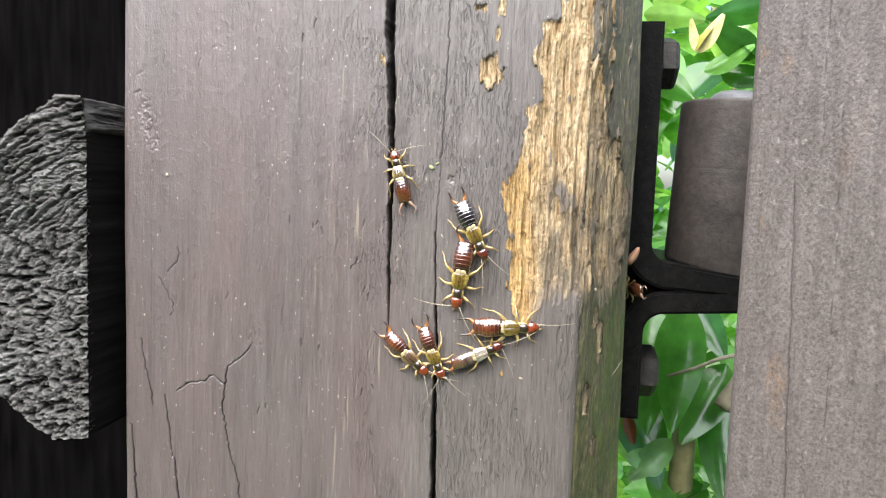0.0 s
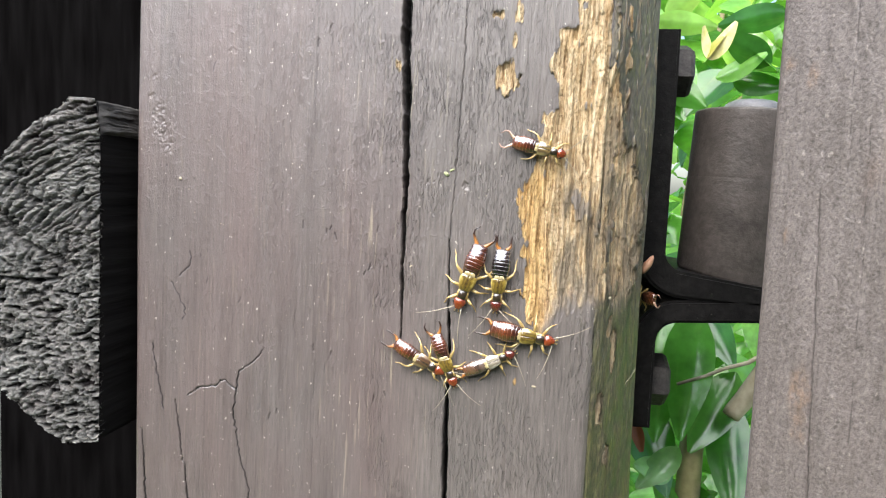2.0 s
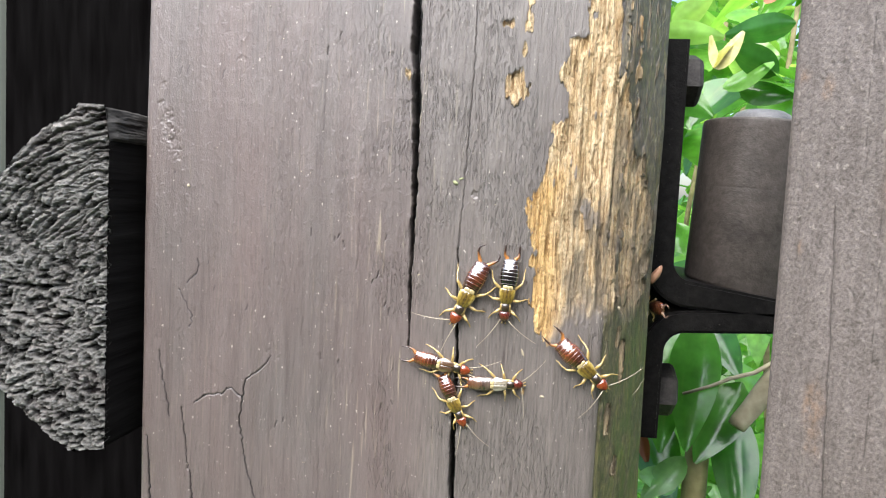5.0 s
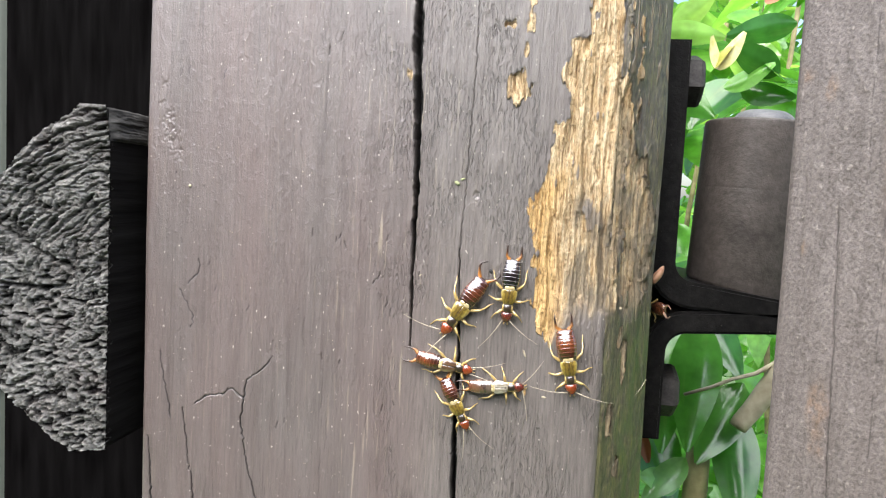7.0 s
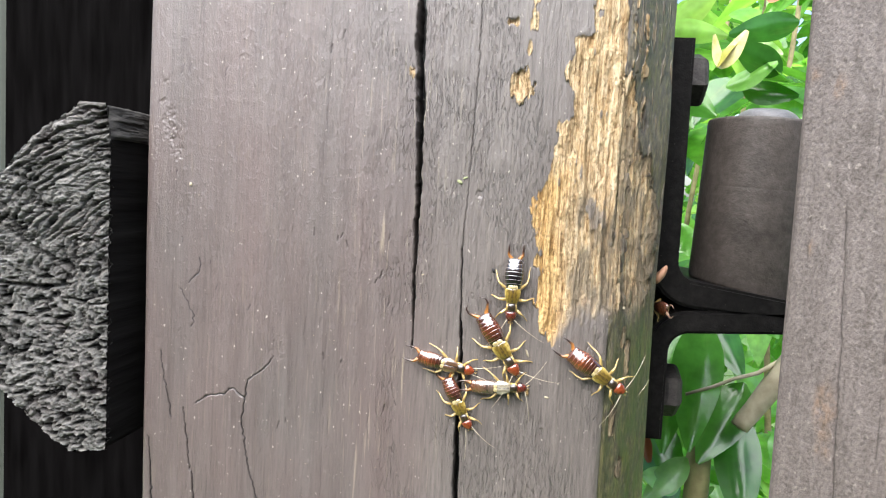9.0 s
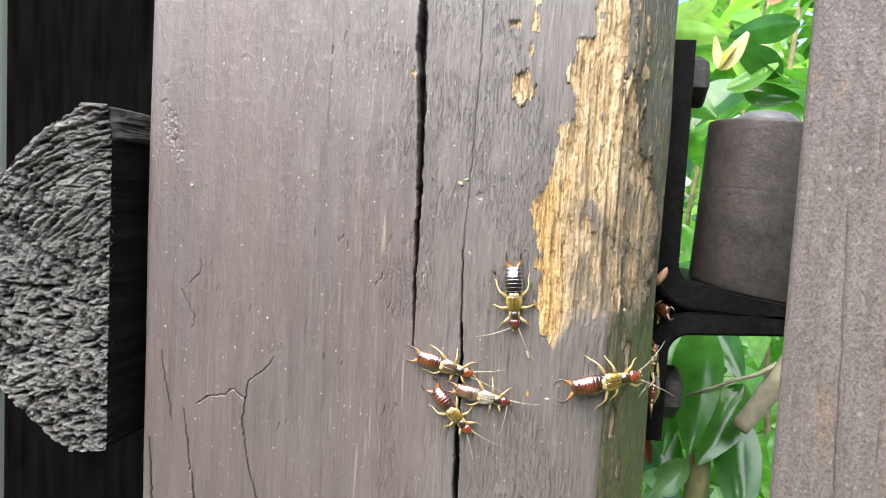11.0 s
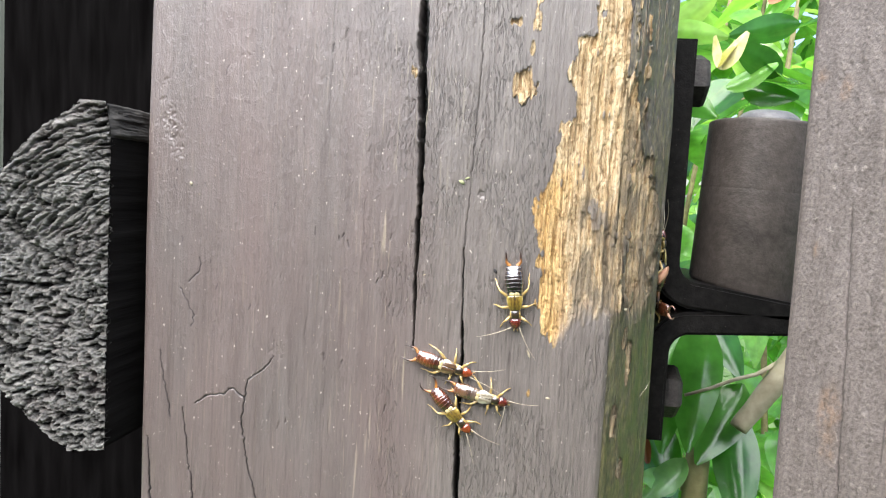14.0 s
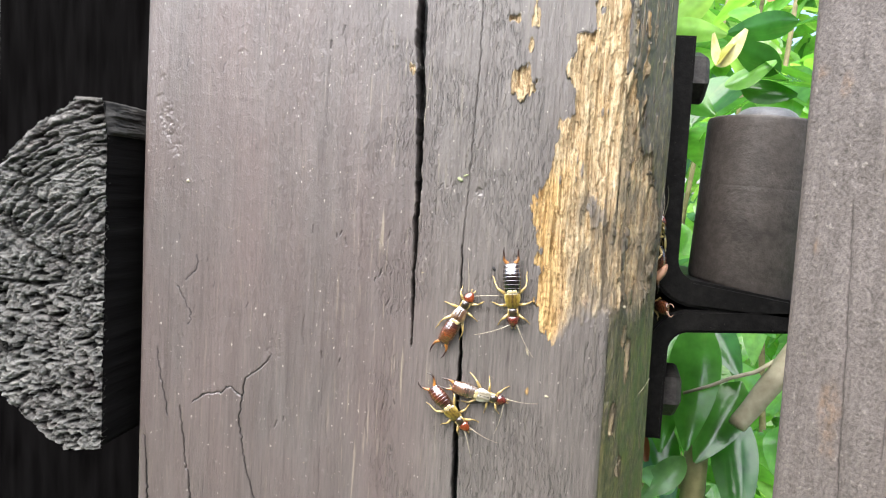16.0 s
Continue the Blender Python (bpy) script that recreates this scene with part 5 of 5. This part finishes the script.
def motions():
    carry("A", [
        (0, -8.5, 0.8, 105.4), (0.2, -7.73, 3.02, 68.9), (0.5, -4.27, 5.97, 28.7), (0.8, 1.73, 8.17, 14.7), (1, 7.38, 9.11, 1.7),
        (1.5, 14.91, 10.67, 14.2), (2, 13.68, 9.58, -12.6), (2.5, 13.61, 9.35, -12.7), (3, 17.49, 9.11, -14.8), (3.3, 26.67, 7.15, -7.5),
        (3.5, 32.2, 5.6, -12, 45, 4.9), (3.6, 34.6, 3.6, -38, 60, 7.6), (3.8, 37.3, 0.2, -35, 86, 14), (4.1, 38.3, -2.2, -8, 102, 21.5),
        (5, 38.0, -3, -8, 98, 44), (16, 38.0, -3, -8, 98, 44),
    ], [(0, 25, -85), (0.5, 30, -50), (1, 20, -60), (2, 45, -30), (3, 20, -60), (3.5, 30, -40)], [(0, 2.0), (2.5, 4.6)])
    carry("B", [
        (0, 5.25, -6.81, -64.2), (0.4, 8.38, -15.03, -95), (0.5, 8.45, -15.01, -95), (1, 8.39, -14.98, -94.6), (1.5, 8.59, -14.78, -94.8),
        (3.5, 8.57, -14.84, -94), (7, 8.61, -14.94, -94), (9, 8.66, -14.82, -91.5), (9.6, 8.58, -14.95, -90), (11.3, 8.7, -16.04, -85.2),
        (16, 8.41, -16.05, -84.7),
    ], [(0, 20, -15), (0.5, 50, -26), (9.2, 50, -26), (10.4, 17, -68), (16, 17, -68)], [(0, 0.5), (9.4, 10.4)])
    carry("C", [
        (0, 4.02, -15.26, -97.1), (0.4, 3.41, -14.57, -107.3), (1.5, 3.14, -14.4, -108), (3.5, 2.96, -14.46, -107.5), (4.2, 2.51, -14.69, -108.5),
        (6.3, 0.53, -18.36, -123.9), (8, 0.69, -19.05, -122.9), (8.3, 2.53, -20.01, -93.8), (8.6, 4.65, -23.84, -67.4), (9, 5.95, -25.65, -56.6),
        (9.2, 7.02, -25.49, -55.8), (10.2, 14, -38, -5, 0, 0), (10.9, 24, -33.5, 15, 5, 0), (11.3, 30.3, -28.4, 12, 42, 2.9),
        (11.5, 34.2, -26.2, 42, 58, 6.8), (11.7, 35.9, -25.6, 72, 68, 9.6), (12, 37, -23.3, 84, 80, 14), (12.5, 37.1, -18.5, 90, 86, 17.5),
        (13, 37.1, -16, 91, 88, 18.5), (14, 37.1, -11.5, 92, 88, 19), (16, 37.1, -9, 92, 88, 19),
    ], [(0, 28, -84), (0.5, 20, -60), (1.5, 10, -50), (3.5, 4, -60), (4.2, 0, -62), (6.3, -15, -68), (8, -10, -60), (8.4, 40, -30), (9.2, 35, -60), (11, 30, -30), (11.6, 50, -20), (13, 20, -25), (16, 25, -15)], [(0, 0.5), (4.4, 6.2), (8.0, 9.2), (9.3, 12.4), (13, 14)])
    carry("D", [
        (0, 11.6, -26.48, 2.4), (1.5, 11.89, -26.43, -9.6), (2.4, 12.75, -25.87, -8.8), (3, 16.5, -25.58, -25.7), (3.3, 21.24, -27.8, -22.5),
        (3.5, 23.66, -29.28, -26.6), (4.2, 23.33, -29.62, -27.4), (6.3, 21.01, -27.21, -76.3), (7, 20.13, -27.7, -79.9),
        (7.5, 20.43, -27.45, -71.9), (8, 22.58, -27.63, -39.5), (8.3, 23.96, -29.68, -34.4), (9.2, 24.41, -30.12, -32.6),
        (9.9, 30.5, -43, -10, 40, 2.5), (10.3, 34.8, -40.5, 30, 64, 7.4), (10.8, 37, -36, 70, 80, 14), (11.3, 37, -34, 80, 84, 16),
        (11.8, 37.1, -33.5, 55, 88, 19), (12.4, 37.1, -33, 15, 90, 36), (16, 37.1, -33, 15, 90, 36),
    ], [(0, -5, -150), (1.5, 20, -120), (2.5, 25, -70), (3.5, 45, -53), (4.2, 70, -60), (6.3, 60, -98), (7.5, 60, -98), (8, 80, -70), (9.2, 90, -80)], [(0.3, 0.9), (2.4, 3.6), (4.4, 6.3), (7.4, 8.4), (9.3, 10.8)])
    carry("E", [
        (0, -7.14, -32.1, -42.3), (1.5, -7.19, -31.91, -42.8), (2, -7.43, -31.81, -28.6), (3, -6.61, -30.81, -16.2), (3.5, -5.15, -31.27, -13.2),
        (7, -4.51, -31.08, -10.7), (12.5, -5.05, -31.16, -14.5), (14.8, -5.18, -31.24, -13.6), (15, -5.57, -29.76, -4.9),
        (15.1, -6.55, -29.98, 4.8), (15.2, -6.67, -30.01, 17.6), (15.3, -6.43, -30.24, 34), (15.5, -6.5, -30.1, 72),
        (15.8, -4.94, -27.83, 80), (16, -2.2, -23.65, 62.7),
    ], [(0, 20, -30), (1.5, 18, -34), (3, 25, -10), (7, 16, 0), (14.8, 14, -4), (15.2, 70, -15), (15.6, 45, -40), (16, 25, -52)], [(1.6, 3.6), (14.8, 16)])
    carry("F", [
        (0, -1.62, -31.32, -67.1), (1.5, -1.69, -31.31, -67), (2.5, -1.88, -31.53, -68.5), (3, -2.12, -32.62, -72), (3.5, -1.75, -33.28, -73.5),
        (4.2, -1.6, -36.0, -66), (6.3, -1.2, -38.0, -63), (9.2, -1.2, -37.9, -63), (11.3, -2.7, -39.6, -46),
        (16, -2.9, -39.5, -46),
    ], [(0, 21, -46), (2.5, 20, -50), (3.5, -10, -89), (4.4, 10, -40), (6.3, 17, -20), (16, 14, -22)], [(2.4, 4.4), (9.6, 10.6)])
    carry("G", [
        (0, 6.51, -32.73, 25.8), (1.5, 6.27, -32.65, 25), (2.5, 6.31, -32.91, 21.5), (3, 5.56, -34.12, 10.6), (3.5, 6.04, -34.3, 2),
        (7, 5.86, -35.03, 3.1), (9.2, 5.79, -35.12, 2.2), (11.3, 2.53, -36.68, -11), (16, 2.25, -36.66, -12),
    ], [(0, 20, -85), (2.5, 22, -84), (3.5, 27, -83), (7, 42, -75), (9.2, 42, -75), (10.5, 0, -85), (16, 0, -85)], [(2.4, 3.4), (9.6, 10.8)])


# ---- crumbs on the post ----
def crumb(name, label, category, mat, x, z, sx, sz, high, seed, y=0.0):
    """A small uneven lump in millimetres, lying on the post's face."""
    rng = random.Random(seed)
    bm = bmesh.new()
    bmesh.ops.create_icosphere(bm, subdivisions=2, radius=1.0)
    for v in bm.verts:
        q = 1 + 0.3 * (noise.noise(v.co * 1.7 + Vector((seed, 0, 0))))
        v.co = Vector((v.co.x * sx * q, -v.co.y * high * q, v.co.z * sz * q)) / 1000
    ob = part(name, bm, mat)
    ob.matrix_basis = pose(x / 1000, (y - high * 0.5) / 1000, z / 1000, 0, rng.uniform(-40, 40), 0)
    return tagged(ob, label, category)


crumb("frass_pellet", "tiny black pellet stuck to the post", "pellet", M_FRASS, 4.7, -12.8, 0.28, 0.55, 0.3, 1)
crumb("lichen_speck", "grey-green crumb of lichen on the post", "lichen", M_LICHEN, -2.7, 3.8, 0.6, 0.4, 0.35, 2)
crumb("lichen_speck", "grey-green crumb of lichen on the post", "lichen", M_LICHEN, -1.7, 4.6, 0.6, 0.22, 0.2, 3)
crumb("wood_chip", "pale crumb of gnawed wood on the post", "chip", M_DEBRIS, 12.0, -28.3, 0.2, 0.8, 0.15, 4)
crumb("wood_chip", "pale crumb of gnawed wood on the post", "chip", M_DEBRIS, 16.2, -36.6, 0.5, 0.25, 0.2, 5)
crumb("wood_chip", "pale crumb of gnawed wood on the post", "chip", M_DEBRIS, 7.2, -1.2, 0.8, 0.16, 0.12, 6)
crumb("wood_chip", "pale crumb of gnawed wood on the post", "chip", M_DEBRIS, 5.2, 0.0, 0.5, 0.12, 0.12, 7)
crumb("wood_chip", "pale crumb of gnawed wood on the post", "chip", M_DEBRIS, -8.9, -14.4, 0.5, 0.16, 0.12, 8)
crumb("wood_chip", "white crumb stuck to the post", "chip", M_DEBRIS, -57.1, 0.7, 0.32, 0.4, 0.25, 9)
crumb("wood_chip", "white crumb stuck to the worn wood", "chip", M_DEBRIS, 29.9, -18.7, 0.28, 0.35, 0.25, 10, y=2.6)
husk = crumb("insect_husk", "pale brown empty husk wedged behind the post edge", "husk", M_HUSK, 37.9, -13.3, 0.75, 2.3, 0.8, 11, y=14.0)
husk.matrix_basis = pose(0.0384, 0.0140, -0.0129, 0, 28, 0)


def lint():
    """A stray pale thread caught on the post's edge."""
    bm = bmesh.new()
    pts = [(0.0345, 0.0068, -0.0364), (0.0351, 0.0072, -0.0357), (0.0357, 0.0076, -0.0350), (0.0362, 0.0078, -0.0340), (0.0366, 0.0080, -0.0334)]
    tube(bm, pts, [0.00004, 0.00006, 0.00006, 0.00005, 0.00003], 5)
    tagged(part("thread", bm, M_ANTENNA), "stray pale thread caught on the edge of the post", "thread")


lint()


def dust():
    """Pale grit caught in the stain, far too fine to count."""
    rng = random.Random(3)
    bm = bmesh.new()
    for _ in range(170):
        x, z, r = rng.uniform(-66, 26), rng.uniform(-66, 42), rng.uniform(0.04, 0.11)
        for p in bmesh.ops.create_icosphere(bm, subdivisions=1, radius=r / 1000)["verts"]:
            p.co = Vector((p.co.x * rng.uniform(0.8, 1.4) + x / 1000, p.co.y * 0.5 - 0.00005, p.co.z + z / 1000))
    tagged(part("grit", bm, M_DEBRIS), "pale grit caught in the stain of the post", "grit", kind="stuff")


dust()

# an earwig that keeps to the gap between the straps
GAP = earwig("russet earwig backed into the hinge gap, forceps showing", M_ABD_BRIGHT, M_CASE, M_HEAD, M_FORCEPS_PALE, spread=0.9, curve=0.8, size=0.95, seed=72)
GAP["bug"].matrix_basis = on_face(38.6, -20.8, 0, 106, 23.4) @ pose(0.0004, 0, 0)


motions()
